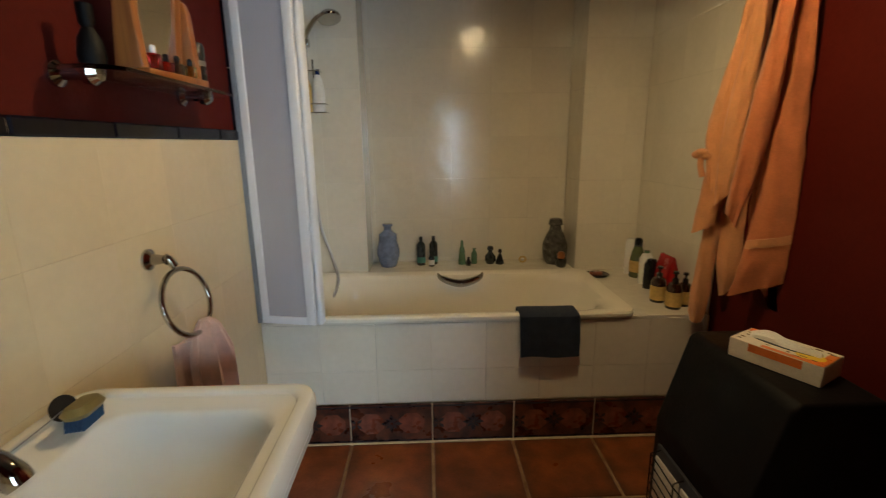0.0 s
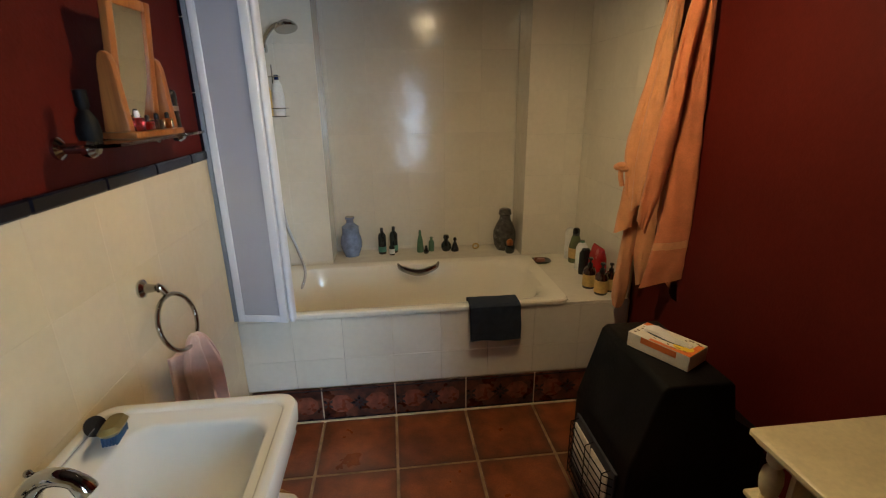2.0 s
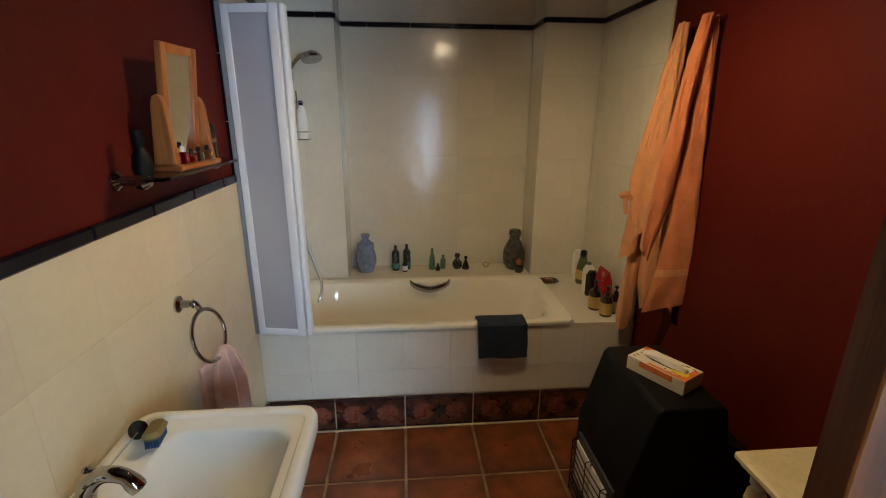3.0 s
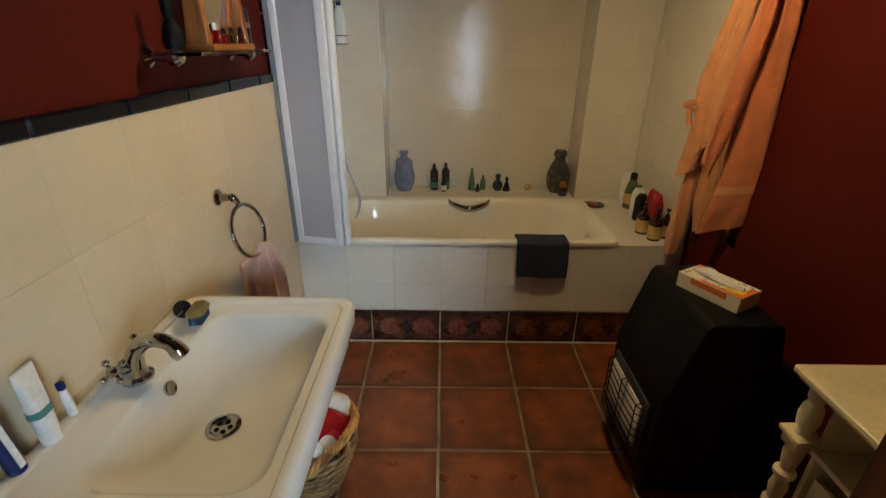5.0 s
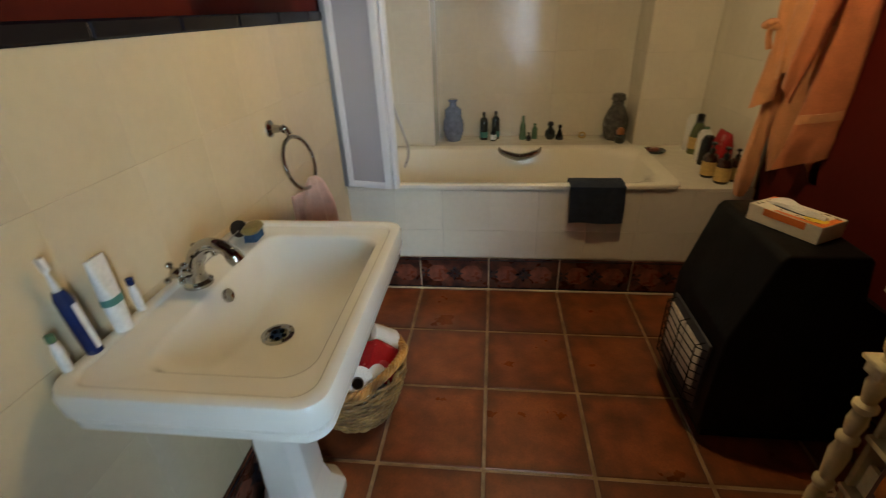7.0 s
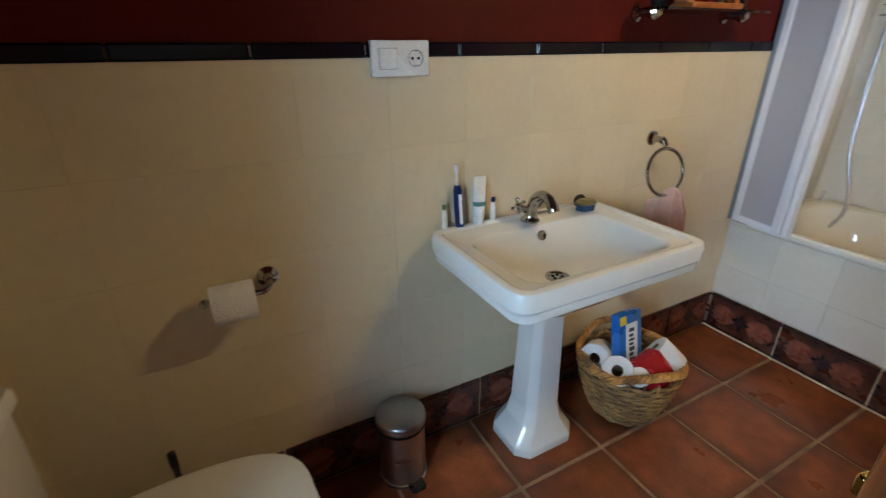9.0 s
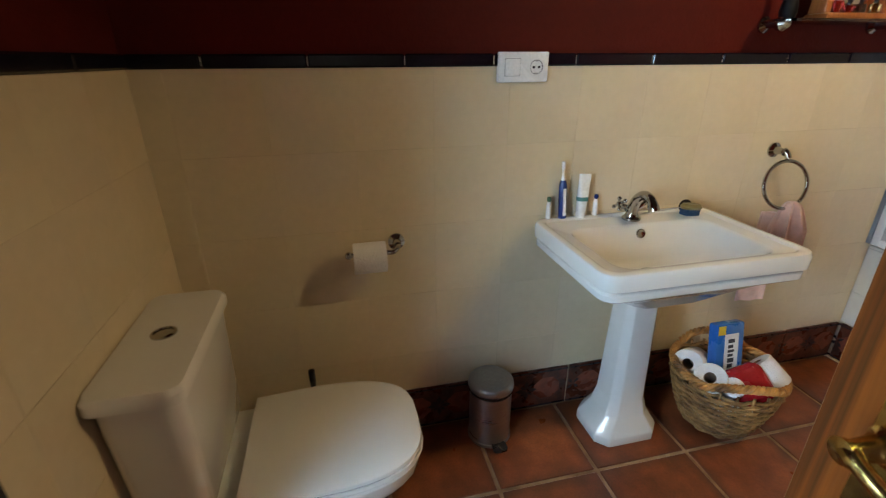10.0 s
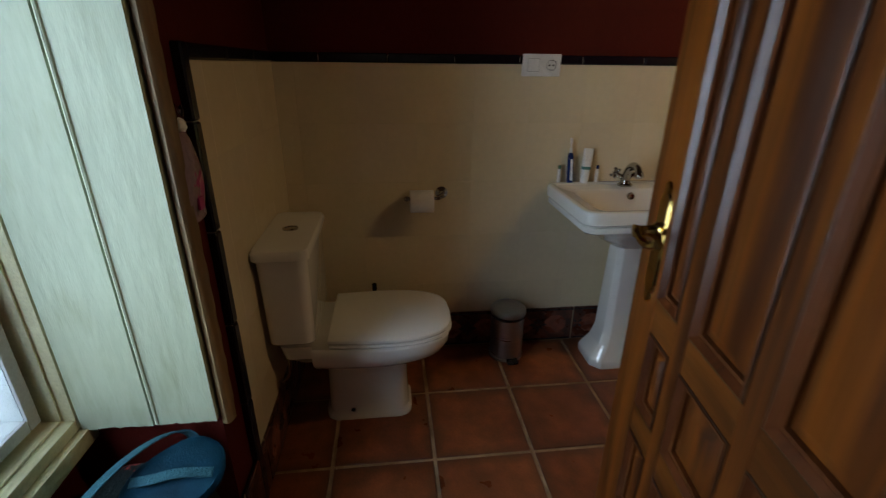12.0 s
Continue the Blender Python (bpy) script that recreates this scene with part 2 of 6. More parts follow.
DARK_PRINT = mat("dark_print", (0.03, 0.03, 0.04), 0.5, vary=0.1)
ORANGE_PRINT = mat("orange_print", (0.70, 0.17, 0.03), 0.5, vary=0.1)
BOX_WHITE = mat("tissue_box_card", (0.70, 0.64, 0.52), 0.55, vary=0.05, scale=14, second=(0.52, 0.42, 0.36), second_scale=12, second_low=0.6, second_high=0.7)
BLUE_GLASS = mat("ridged_blue_glass", (0.15, 0.19, 0.30), 0.12, vary=0.25, scale=30, coat=0.8)
SMOKE_GLASS = mat("smoked_mottled_glass", (0.055, 0.050, 0.042), 0.22, vary=0.5, scale=40, coat=0.5, bump=0.4, bump_scale=60)
GREEN_GLASS = mat("soft_green_glass", (0.09, 0.17, 0.10), 0.15, vary=0.2, scale=40, coat=0.6)
DARK_BOTTLE = mat("dark_bottle", (0.012, 0.020, 0.022), 0.15, vary=0.15, scale=30, coat=0.6)
AMBER = mat("amber_bottle", (0.030, 0.008, 0.003), 0.12, vary=0.2, scale=30, coat=0.7)
LABEL_CREAM = mat("cream_label", (0.50, 0.33, 0.11), 0.6, vary=0.15, scale=60)
LABEL_TEAL = mat("teal_label", (0.06, 0.20, 0.17), 0.6, vary=0.1)
OLIVE_BOTTLE = mat("olive_bottle", (0.10, 0.12, 0.05), 0.2, vary=0.2, coat=0.5)
PINE_BRUSH = mat("olive_wood_brush", (0.16, 0.12, 0.035), 0.5, vary=0.2)
BLUE_BRISTLE = mat("blue_bristle", (0.010, 0.045, 0.10), 0.6, vary=0.2, scale=90)
BLUE_PLASTIC = mat("royal_blue_plastic", (0.006, 0.019, 0.095), 0.25, vary=0.1)
TEAL_CLOTH = mat("teal_fabric", (0.002, 0.036, 0.062), 0.6, vary=0.25, scale=14, bump=0.15, bump_scale=200)
PALE_TEAL = mat("pale_teal_strap", (0.035, 0.125, 0.155), 0.7, vary=0.1, scale=30, bump=0.5, bump_scale=200)
FLORAL = mat("dark_floral_fabric", (0.012, 0.018, 0.018), 0.75, vary=0.3, scale=20, bump=0.4, bump_scale=120, second=(0.34, 0.05, 0.04), second_scale=17, second_low=0.60, second_high=0.64)
POUCH = mat("pink_dotted_pouch", (0.27, 0.18, 0.20), 0.22, vary=0.15, scale=10, bump=0.9, bump_scale=22, second=(0.34, 0.05, 0.16), second_scale=26, second_low=0.61, second_high=0.64)
for cloth in (TEAL_CLOTH, PALE_TEAL, FLORAL):
    cloth.node_tree.nodes["Principled BSDF"].inputs["Specular IOR Level"].default_value = 0.1
MAGENTA = mat("magenta_print", (0.36, 0.02, 0.14), 0.35, vary=0.1)
CERAMIC_PANEL = mat("white_ceramic_plaque", (0.72, 0.66, 0.58), 0.8, vary=0.1, scale=60, bump=0.5, bump_scale=300)
CLEAR = glass_mat("clear_glass", (0.93, 0.97, 0.95))
RED_LIQUID = glass_mat("red_perfume", (0.55, 0.03, 0.03))
GOLD_LIQUID = glass_mat("golden_perfume", (0.80, 0.52, 0.20))
MIRROR = mat("mirror_silver", (0.90, 0.91, 0.90), 0.015, 1.0, vary=0.0, rough_vary=0.0, fine=0.0)
SKY_GLOW = glow_mat("hazy_daylight", (0.80, 0.92, 1.0), 7.0)
BULB_GLOW = glow_mat("warm_bulb_glass", (1.0, 0.78, 0.50), 14.0)
PROFILE_GREY = mat("grey_powder_coat", (0.20, 0.22, 0.25), 0.35, vary=0.04)
GAP_GREY = mat("gap_grey", (0.35, 0.34, 0.32), 0.5, vary=0.1)

# ---- building helpers ----


def thing(name, at, label, category, group=""):
    ob = new(name)
    ob.location = at
    return tagged(ob, label, category, group)


def part(name, bm, material, parent=None, label="", smooth=True, kind=""):
    """Links bm, given in world places, as one mesh under a thing (whose parents are only shifted, never turned)."""
    at, p = Vector((0, 0, 0)), parent
    while p is not None:
        at, p = at + p.location, p.parent
    bmesh.ops.translate(bm, verts=bm.verts, vec=-at)
    bmesh.ops.recalc_face_normals(bm, faces=bm.faces)
    me = bpy.data.meshes.new(name)
    bm.to_mesh(me)
    bm.free()
    me.materials.append(material)
    if smooth:
        for p in me.polygons:
            p.use_smooth = True
        me.set_sharp_from_angle(angle=radians(38))
    ob = new(name, me)
    ob.parent = parent
    return tagged(ob, label, "", "", kind)


def box(x0, x1, y0, y1, z0, z1, bevel=0.0, seg=2, bm=None):
    own = bmesh.new()
    vs = [own.verts.new((x, y, z)) for x in (x0, x1) for y in (y0, y1) for z in (z0, z1)]
    for f in ((0, 1, 3, 2), (4, 6, 7, 5), (0, 4, 5, 1), (2, 3, 7, 6), (0, 2, 6, 4), (1, 5, 7, 3)):
        own.faces.new([vs[i] for i in f])
    bmesh.ops.recalc_face_normals(own, faces=own.faces)
    if bevel:
        bmesh.ops.bevel(own, geom=own.edges[:], offset=bevel, segments=seg, profile=0.5, affect="EDGES")
    if bm is None:
        return own
    return join(bm, own)


def join(bm, other, m=None):
    if m is not None:
        bmesh.ops.transform(other, matrix=m, verts=other.verts)
    made = {v: bm.verts.new(v.co) for v in other.verts}
    for f in other.faces:
        bm.faces.new([made[v] for v in f.verts])
    other.free()
    return bm


def turned(bm, m):
    bmesh.ops.transform(bm, matrix=m, verts=bm.verts)
    return bm


def loft(loops, cap0=True, cap1=True, closed=True, bm=None):
    bm = bm or bmesh.new()
    rings = [[bm.verts.new(p) for p in loop] for loop in loops]
    for a, b in zip(rings, rings[1:]):
        k = len(a)
        for i in range(k if closed else k - 1):
            bm.faces.new((a[i], a[(i + 1) % k], b[(i + 1) % k], b[i]))
    if cap0:
        bm.faces.new(rings[0][::-1])
    if cap1:
        bm.faces.new(rings[-1])
    return bm


def rrect(cx, cy, hx, hy, r, z, n=6):
    """A rectangle with round corners, as a loop at height z."""
    r = min(r, hx * 0.999, hy * 0.999)
    out = []
    for k, (sx, sy) in enumerate(((1, 1), (-1, 1), (-1, -1), (1, -1))):
        for i in range(n + 1):
            a = radians(90 * k + 90 * i / n)
            out.append((cx + sx * (hx - r) + r * math.cos(a), cy + sy * (hy - r) + r * math.sin(a), z))
    return out


def circle(cx, cy, r, z, n=24, ry=None):
    return [(cx + r * math.cos(2 * math.pi * i / n), cy + (ry or r) * math.sin(2 * math.pi * i / n), z) for i in range(n)]


def lathe(profile, at=(0, 0, 0), n=24, squash=1.0):
    x, y, z = at
    return loft([circle(x, y, max(r, 0.0004), z + h, n, max(r, 0.0004) * squash) for r, h in profile])


def tube(points, r, n=10, closed=False, bm=None, ends=True):
    """A round bar along points; r is one radius or one for each point."""
    pts = [Vector(p) for p in points]
    k = len(pts)
    rs = r if isinstance(r, (list, tuple)) else [r] * k
    loops, ref = [], None
    for i, p in enumerate(pts):
        d = (pts[(i + 1) % k] - pts[i - 1]) if closed else (pts[min(i + 1, k - 1)] - pts[max(i - 1, 0)])
        d.normalize()
        if ref is None:
            ref = d.orthogonal().normalized()
        ref = (ref - d * ref.dot(d)).normalized()
        side = d.cross(ref)
        loops.append([p + ref * (rs[i] * math.cos(2 * math.pi * j / n)) + side * (rs[i] * math.sin(2 * math.pi * j / n)) for j in range(n)])
    if closed:
        bm = bm or bmesh.new()
        rings = [[bm.verts.new(q) for q in lp] for lp in loops]
        # the frame may have turned over the round: match the last ring to the first
        best = min(range(n), key=lambda s: sum((rings[-1][(j + s) % n].co - rings[0][j].co).length for j in range(n)))
        for i in range(k):
            a, b = rings[i], rings[(i + 1) % k]
            for j in range(n):
                if i == k - 1:
                    bm.faces.new((a[(j + best) % n], a[(j + 1 + best) % n], b[(j + 1) % n], b[j]))
                else:
                    bm.faces.new((a[j], a[(j + 1) % n], b[(j + 1) % n], b[j]))
        return bm
    return loft(loops, ends, ends, bm=bm)


def curve_points(ctrl, steps=8):
    """A smooth way through some places."""
    c = [Vector(p) for p in ctrl]
    c = [2 * c[0] - c[1]] + c + [2 * c[-1] - c[-2]]
    out = []
    for i in range(1, len(c) - 2):
        for s in range(steps):
            t = s / steps
            a, b, d, e = c[i - 1], c[i], c[i + 1], c[i + 2]
            out.append(0.5 * ((2 * b) + (d - a) * t + (2 * a - 5 * b + 4 * d - e) * t * t + (3 * b - a - 3 * d + e) * t ** 3))
    out.append(c[-2])
    return out


def ball(at, r, bm=None, n=16, squash=(1, 1, 1)):
    own = bmesh.new()
    bmesh.ops.create_uvsphere(own, u_segments=n, v_segments=n // 2 + 2, radius=r)
    m = Matrix.Translation(at) @ Matrix.Diagonal((*squash, 1))
    return turned(own, m) if bm is None else join(bm, own, m)


# ---- the plan ----
WEST, EAST, SOUTH, BACK = -0.715, 1.11, -0.895, 2.69
BATH, DECK, PIER = 1.735, 0.553, 2.44
BAND, UPBAND, CEIL = 1.268, 2.025, 2.55
RECESS_W, RECESS_E, GLASS_Y = 0.20, 0.98, -1.24
DOOR_S, DOOR_N, DOOR_TOP = -0.86, -0.045, 2.06


def wall(name, boxes, material, label):
    bm = bmesh.new()
    for b in boxes:
        box(*b, bm=bm)
    return tagged(part(name, bm, material, None, "", False), label, "wall", kind="structure")


T = 0.012  # thickness of the wall tiles with their bed
wall("wall_west", [(WEST - 0.15, WEST - T, SOUTH - 0.15, BACK + 0.12, 0, CEIL)], RED, "oxblood red painted masonry wall above the cream tiles")
wall("wall_south", [(WEST - T, RECESS_W, SOUTH - 0.36, SOUTH - T, 0, CEIL), (RECESS_W, RECESS_E, SOUTH - 0.36, GLASS_Y - 0.02, 0, 0.47), (RECESS_W, RECESS_E, SOUTH - 0.36, SOUTH - T, 1.80, CEIL),
                    (RECESS_E, EAST + 0.13, SOUTH - 0.36, SOUTH - T, 0, CEIL)], RED, "thick oxblood red wall with a deep window recess")
wall("wall_east", [(EAST + T, EAST + 0.13, SOUTH - T, DOOR_S, 0, CEIL), (EAST + T, EAST + 0.13, DOOR_N, BACK + 0.12, 0, CEIL), (EAST + T, EAST + 0.13, DOOR_S, DOOR_N, DOOR_TOP, CEIL)], RED, "oxblood red painted wall with the doorway")
wall("wall_north", [(WEST - T, EAST + T, BACK + T, BACK + 0.12, 0, CEIL)], PLASTER, "plastered wall behind the bath niche")
wall("wall_pier", [(WEST - T, -0.375 - T, PIER + T, BACK + T, 0, CEIL)], PLASTER, "masonry pier beside the bath niche")
wall("wall_pier", [(0.775 + T, EAST + T, PIER + T, BACK + T, 0, CEIL)], PLASTER, "masonry pier beside the bath niche")
wall("wall_hall", [(2.35, 2.45, -1.7, 1.0, 0, CEIL), (EAST + 0.13, 2.35, -1.8, -1.7, 0, CEIL), (EAST + 0.13, 2.35, 0.9, 1.0, 0, CEIL)], PLASTER, "plain plaster wall of the hall outside the door")
tagged(part("floor", box(WEST - 0.15, 2.45, -1.8, BACK + 0.12, -0.12, -0.004), GROUT, None, "", False), "sandy grout bed under terracotta tiles", "floor", kind="structure")
tagged(part("ceiling", box(WEST - 0.15, 2.45, -1.8, BACK + 0.12, CEIL, CEIL + 0.1), DARK_CEILING, None, "", False), "plain dark wooden ceiling", "ceiling", kind="structure")
tagged(part("backdrop", box(-2.5, 4.0, -4.05, -4.0, -1.0, 4.0), SKY_GLOW, None, "", False), "bright hazy daylight outside the window", "sky", kind="structure")


def ceiling_lamp():
    t = thing("ceiling_lamp", (0.36, 1.08, CEIL), "small warm glass ceiling lamp", "lamp")
    part("canopy", lathe([(0.05, -0.02), (0.055, -0.01), (0.055, 0)], (0.36, 1.08, CEIL)), BRASS, t, "brass canopy")
    part("rod", lathe([(0.006, -0.38), (0.006, -0.02)], (0.36, 1.08, CEIL), 10), BRASS, t)
    b = part("shade", ball((0.36, 1.08, 2.13), 0.05), BULB_GLOW, t, "glowing warm glass globe")
    b.visible_shadow = False


ceiling_lamp()


# ---- bath ----


def bath():
    t = thing("bathtub", (0.1, 2.05, 0), "cream white enamelled bathtub set in a tiled surround", "bathtub")
    cx, cy, hx, hy = 0.075, 2.0585, 0.735, 0.3340
    loops = [rrect(cx, cy, hx, hy, 0.05, DECK + 0.002), rrect(cx, cy, hx, hy, 0.05, DECK + 0.014), rrect(cx, cy, hx - 0.006, hy - 0.006, 0.05, DECK + 0.021),
             rrect(cx, cy, hx - 0.030, hy - 0.028, 0.10, DECK + 0.021), rrect(cx - 0.01, cy, hx - 0.060, hy - 0.055, 0.16, DECK + 0.012), rrect(cx - 0.012, cy, hx - 0.075, hy - 0.066, 0.2, DECK - 0.02),
             rrect(cx - 0.03, cy, hx - 0.12, hy - 0.085, 0.2, DECK - 0.18), rrect(cx - 0.05, cy, hx - 0.19, hy - 0.11, 0.18, DECK - 0.33), rrect(cx - 0.06, cy, hx - 0.28, hy - 0.16, 0.14, DECK - 0.385),
             rrect(cx - 0.06, cy, 0.1, 0.05, 0.05, DECK - 0.395)]
    part("tub", loft(loops, False, True), ENAMEL, t)
    g = curve_points([(0.005, 2.335, 0.575), (0.03, 2.31, 0.552), (0.125, 2.285, 0.532), (0.22, 2.31, 0.552), (0.245, 2.335, 0.575)], 6)
    k = len(g)
    part("grip", tube(g, [0.005 + 0.016 * math.sin(math.pi * i / (k - 1)) for i in range(k)], 10), CHROME, t, "chrome boat-shaped bath grip")
    part("drain", lathe([(0.0, 0.0), (0.03, 0.0), (0.032, 0.003), (0.02, 0.006), (0.0, 0.005)], (0.05, 1.95, DECK - 0.394)), CHROME, t, "chrome drain cover")
    part("overflow", turned(lathe([(0.034, 0), (0.034, 0.006), (0.026, 0.010), (0.0, 0.010)]), Matrix.Translation((0.10, 1.775, 0.515)) @ Euler((radians(-78), 0, 0)).to_matrix().to_4x4()), CHROME, t, "chrome overflow cover")
    return t


bath()
# the masonry box round the tub, with its deck
bm = bmesh.new()
box(WEST - T, EAST + T, BATH + T, 1.78, 0, DECK - T, bm=bm)
box(0.80, EAST + T, 1.78, BACK + T, 0.3, DECK - T, bm=bm)
box(WEST - T, 0.80, 2.36, BACK + T, 0.3, DECK - T, bm=bm)
tagged(part("bath_surround", bm, GROUT_PALE, None, "", False), "tiled masonry surround and deck of the bath", "bath surround", kind="structure")
bm = bmesh.new()
for b in ((0.815, EAST, 1.738, PIER, DECK - 0.012, DECK), (-0.375, 0.775, 2.405, BACK, DECK - 0.012, DECK), (WEST, -0.376, 2.405, PIER, DECK - 0.012, DECK), (0.776, 0.814, 2.405, PIER, DECK - 0.012, DECK), (WEST, -0.665, 1.738, 2.404, DECK - 0.012, DECK),
          (-0.664, 0.814, 1.738, 1.76, DECK - 0.012, DECK)):
    box(*b, bevel=0.001, seg=1, bm=bm)
tagged(part("deck_tiles", bm, WHITE_TILE, None, "", False), "glossy pale tiled ledge round the bath", "ledge", kind="structure")


def screen():
    t = thing("shower_screen", (-0.6, 1.70, DECK), "folded white framed bath screen with frosted panels", "shower screen")
    z0, z1 = DECK + 0.018, 1.935

    def leaf(a, b, name):
        a, b = Vector((*a, 0)), Vector((*b, 0))
        d = (b - a)
        w = d.length
        m = Matrix.Translation(a) @ Matrix.Rotation(math.atan2(d.y, d.x), 4, "Z")
        bm = bmesh.new()
        for bx in ((0, 0.028), (w - 0.034, w)):
            box(bx[0], bx[1], -0.011, 0.011, z0, z1, 0.003, bm=bm)
        box(0.026, w - 0.030, -0.010, 0.010, z0, z0 + 0.030, 0.003, bm=bm)
        box(0.026, w - 0.030, -0.010, 0.010, z1 - 0.030, z1, 0.003, bm=bm)
        f = part(name, turned(bm, m), FRAME_WHITE, t)
        part("pane", turned(box(0.026, w - 0.030, -0.002, 0.002, z0 + 0.03, z1 - 0.03), m), FROST, f, "frosted grey panel", False)

    leaf((-0.693, 1.712), (-0.478, 1.672), "folding_leaf")
    leaf((-0.452, 1.700), (-0.672, 1.742), "folding_leaf")
    part("hinge_post", lathe([(0.011, 0), (0.011, z1 - z0)], (-0.464, 1.682, z0), 14), FRAME_WHITE, t, "white round hinge post")
    part("wall_profile", box(WEST + 0.001, -0.697, 1.702, 1.728, z0, z1 + 0.01, 0.002), PROFILE_GREY, t, "grey aluminium wall profile")


screen()


def shower():
    t = thing("shower_set", (-0.60, 2.40, 1.7), "chrome hand shower on a holder with a metal hose", "shower")
    bm = tube(curve_points([(-0.62, 2.40, 1.74), (-0.60, 2.375, 1.775), (-0.545, 2.33, 1.822), (-0.49, 2.30, 1.835)], 6), 0.011, 12)
    part("handle", bm, CHROME, t)
    m = Matrix.Translation((-0.475, 2.285, 1.815)) @ Euler((radians(14), radians(168), 0)).to_matrix().to_4x4() @ Matrix.Scale(1.18, 4)
    part("head", turned(lathe([(0.0, -0.022), (0.022, -0.022), (0.040, -0.008), (0.046, 0.004), (0.044, 0.010), (0.0, 0.010)]), m), CHROME, t, "round chrome spray head")
    part("bracket", box(-0.635, -0.605, 2.385, PIER, 1.715, 1.755, 0.006), CHROME, t)
    hose = curve_points([(-0.62, 2.40, 1.73), (-0.635, 2.39, 1.45), (-0.62, 2.37, 1.1), (-0.60, 2.36, 0.84), (-0.55, 2.34, 0.68), (-0.515, 2.30, 0.57), (-0.535, 2.26, 0.49), (-0.585, 2.27, 0.46), (-0.63, 2.32, 0.50), (-0.645, 2.37, 0.62)], 14)
    part("hose", tube(hose, [0.0078 + 0.0008 * (i % 2) for i in range(len(hose))], 8), STEEL, t, "ribbed metal shower hose")
    r = thing("shower_caddy", (-0.58, 2.40, 1.40), "wire shower rack fixed to the tiled pier", "shower rack")
    bm = bmesh.new()
    for z, w in ((1.405, 0.065), (1.445, 0.065), (1.60, 0.04)):
        tube([(-0.60 - w, PIER - 0.004, z), (-0.60 - w, 2.37, z), (-0.60 + w, 2.37, z), (-0.60 + w, PIER - 0.004, z)], 0.0028, 6, bm=bm)
    for k in range(5):
        tube([(-0.65 + 0.025 * k, PIER - 0.004, 1.405), (-0.65 + 0.025 * k, 2.37, 1.405)], 0.002, 6, bm=bm)
    tube([(-0.60, PIER - 0.004, 1.40), (-0.60, PIER - 0.004, 1.66)], 0.003, 6, bm=bm)
    part("rack", bm, CHROME, r)
    b = thing("shampoo_bottle", (-0.572, 2.395, 1.408), "white shampoo bottle in the shower rack", "bottle")
    part("bottle", lathe([(0.0, 0), (0.026, 0.0), (0.030, 0.01), (0.032, 0.09), (0.022, 0.155), (0.012, 0.175), (0.0, 0.175)], (-0.572, 2.398, 1.408), 20, 0.6), WHITE_PLASTIC, b)
    part("cap", lathe([(0.012, 0.176), (0.012, 0.200), (0.0, 0.202)], (-0.572, 2.398, 1.408), 14), BLUE_PLASTIC, b, "blue cap")
    b = thing("shampoo_bottle", (-0.628, 2.395, 1.408), "amber shower gel bottle in the shower rack", "bottle")
    part("bottle", lathe([(0.0, 0), (0.022, 0.0), (0.024, 0.12), (0.012, 0.15), (0.0, 0.15)], (-0.628, 2.398, 1.408), 16, 0.7), LABEL_CREAM, b)
    part("cap", lathe([(0.011, 0.151), (0.011, 0.19), (0.0, 0.19)], (-0.628, 2.398, 1.408), 14), BLACK_PLASTIC, b, "black cap")


shower()


def towel_on_bath():
    t = thing("hand_towel", (0.43, 1.70, DECK), "navy blue bath mat folded over the tub rim", "towel")
    x0, x1 = 0.322, 0.560
    prof = [(1.813, DECK + 0.002), (1.803, DECK + 0.026), (1.773, DECK + 0.029), (1.718, DECK + 0.026), (1.694, DECK + 0.020), (1.686, DECK - 0.02), (1.690, DECK - 0.08), (1.694, DECK - 0.155), (1.708, DECK - 0.162), (1.712, DECK - 0.10), (1.708, DECK - 0.01), (1.723, DECK + 0.021), (1.798, DECK + 0.024)]
    loops = []
    for k in range(17):
        u = k / 16
        x = x0 + (x1 - x0) * u
        e = 0.004 * math.sin(u * 9) + (0.003 if k in (0, 16) else 0)
        loops.append([(x + (0.006 if z < 0.5 else 0) , y + e * (1 if z < DECK else 0.2), z + 0.003 * math.sin(u * 6) * (1 if z < 0.5 else 0.2)) for y, z in prof])
    part("cloth", loft(loops), TOWEL_BLUE, t)


towel_on_bath()


def bottle(name, at, prof, material, label, cap=None, cap_mat=None, band=None, band_mat=None, n=20, squash=1.0, cat="bottle"):
    t = thing(name, at, label, cat)
    part("body", lathe(prof, at, n, squash), material, t)
    if cap:
        part("cap", lathe(cap, at, 14), cap_mat or BLACK_PLASTIC, t, "bottle cap")
    if band:
        part("label", lathe(band, at, n, squash), band_mat or LABEL_CREAM, t, "paper label")
    return t


def straight(r, h, neck=0.35, shoulder=0.72):
    return [(0, 0), (r * 0.95, 0), (r, 0.004), (r, h * shoulder), (r * 0.75, h * (shoulder + 0.08)), (r * neck, h * (shoulder + 0.13)), (r * neck, h * 0.97), (0, h * 0.97)]


def label_ring(r, a, b):
    return [(r - 0.001, a), (r + 0.0008, a), (r + 0.0008, b), (r - 0.001, b)]


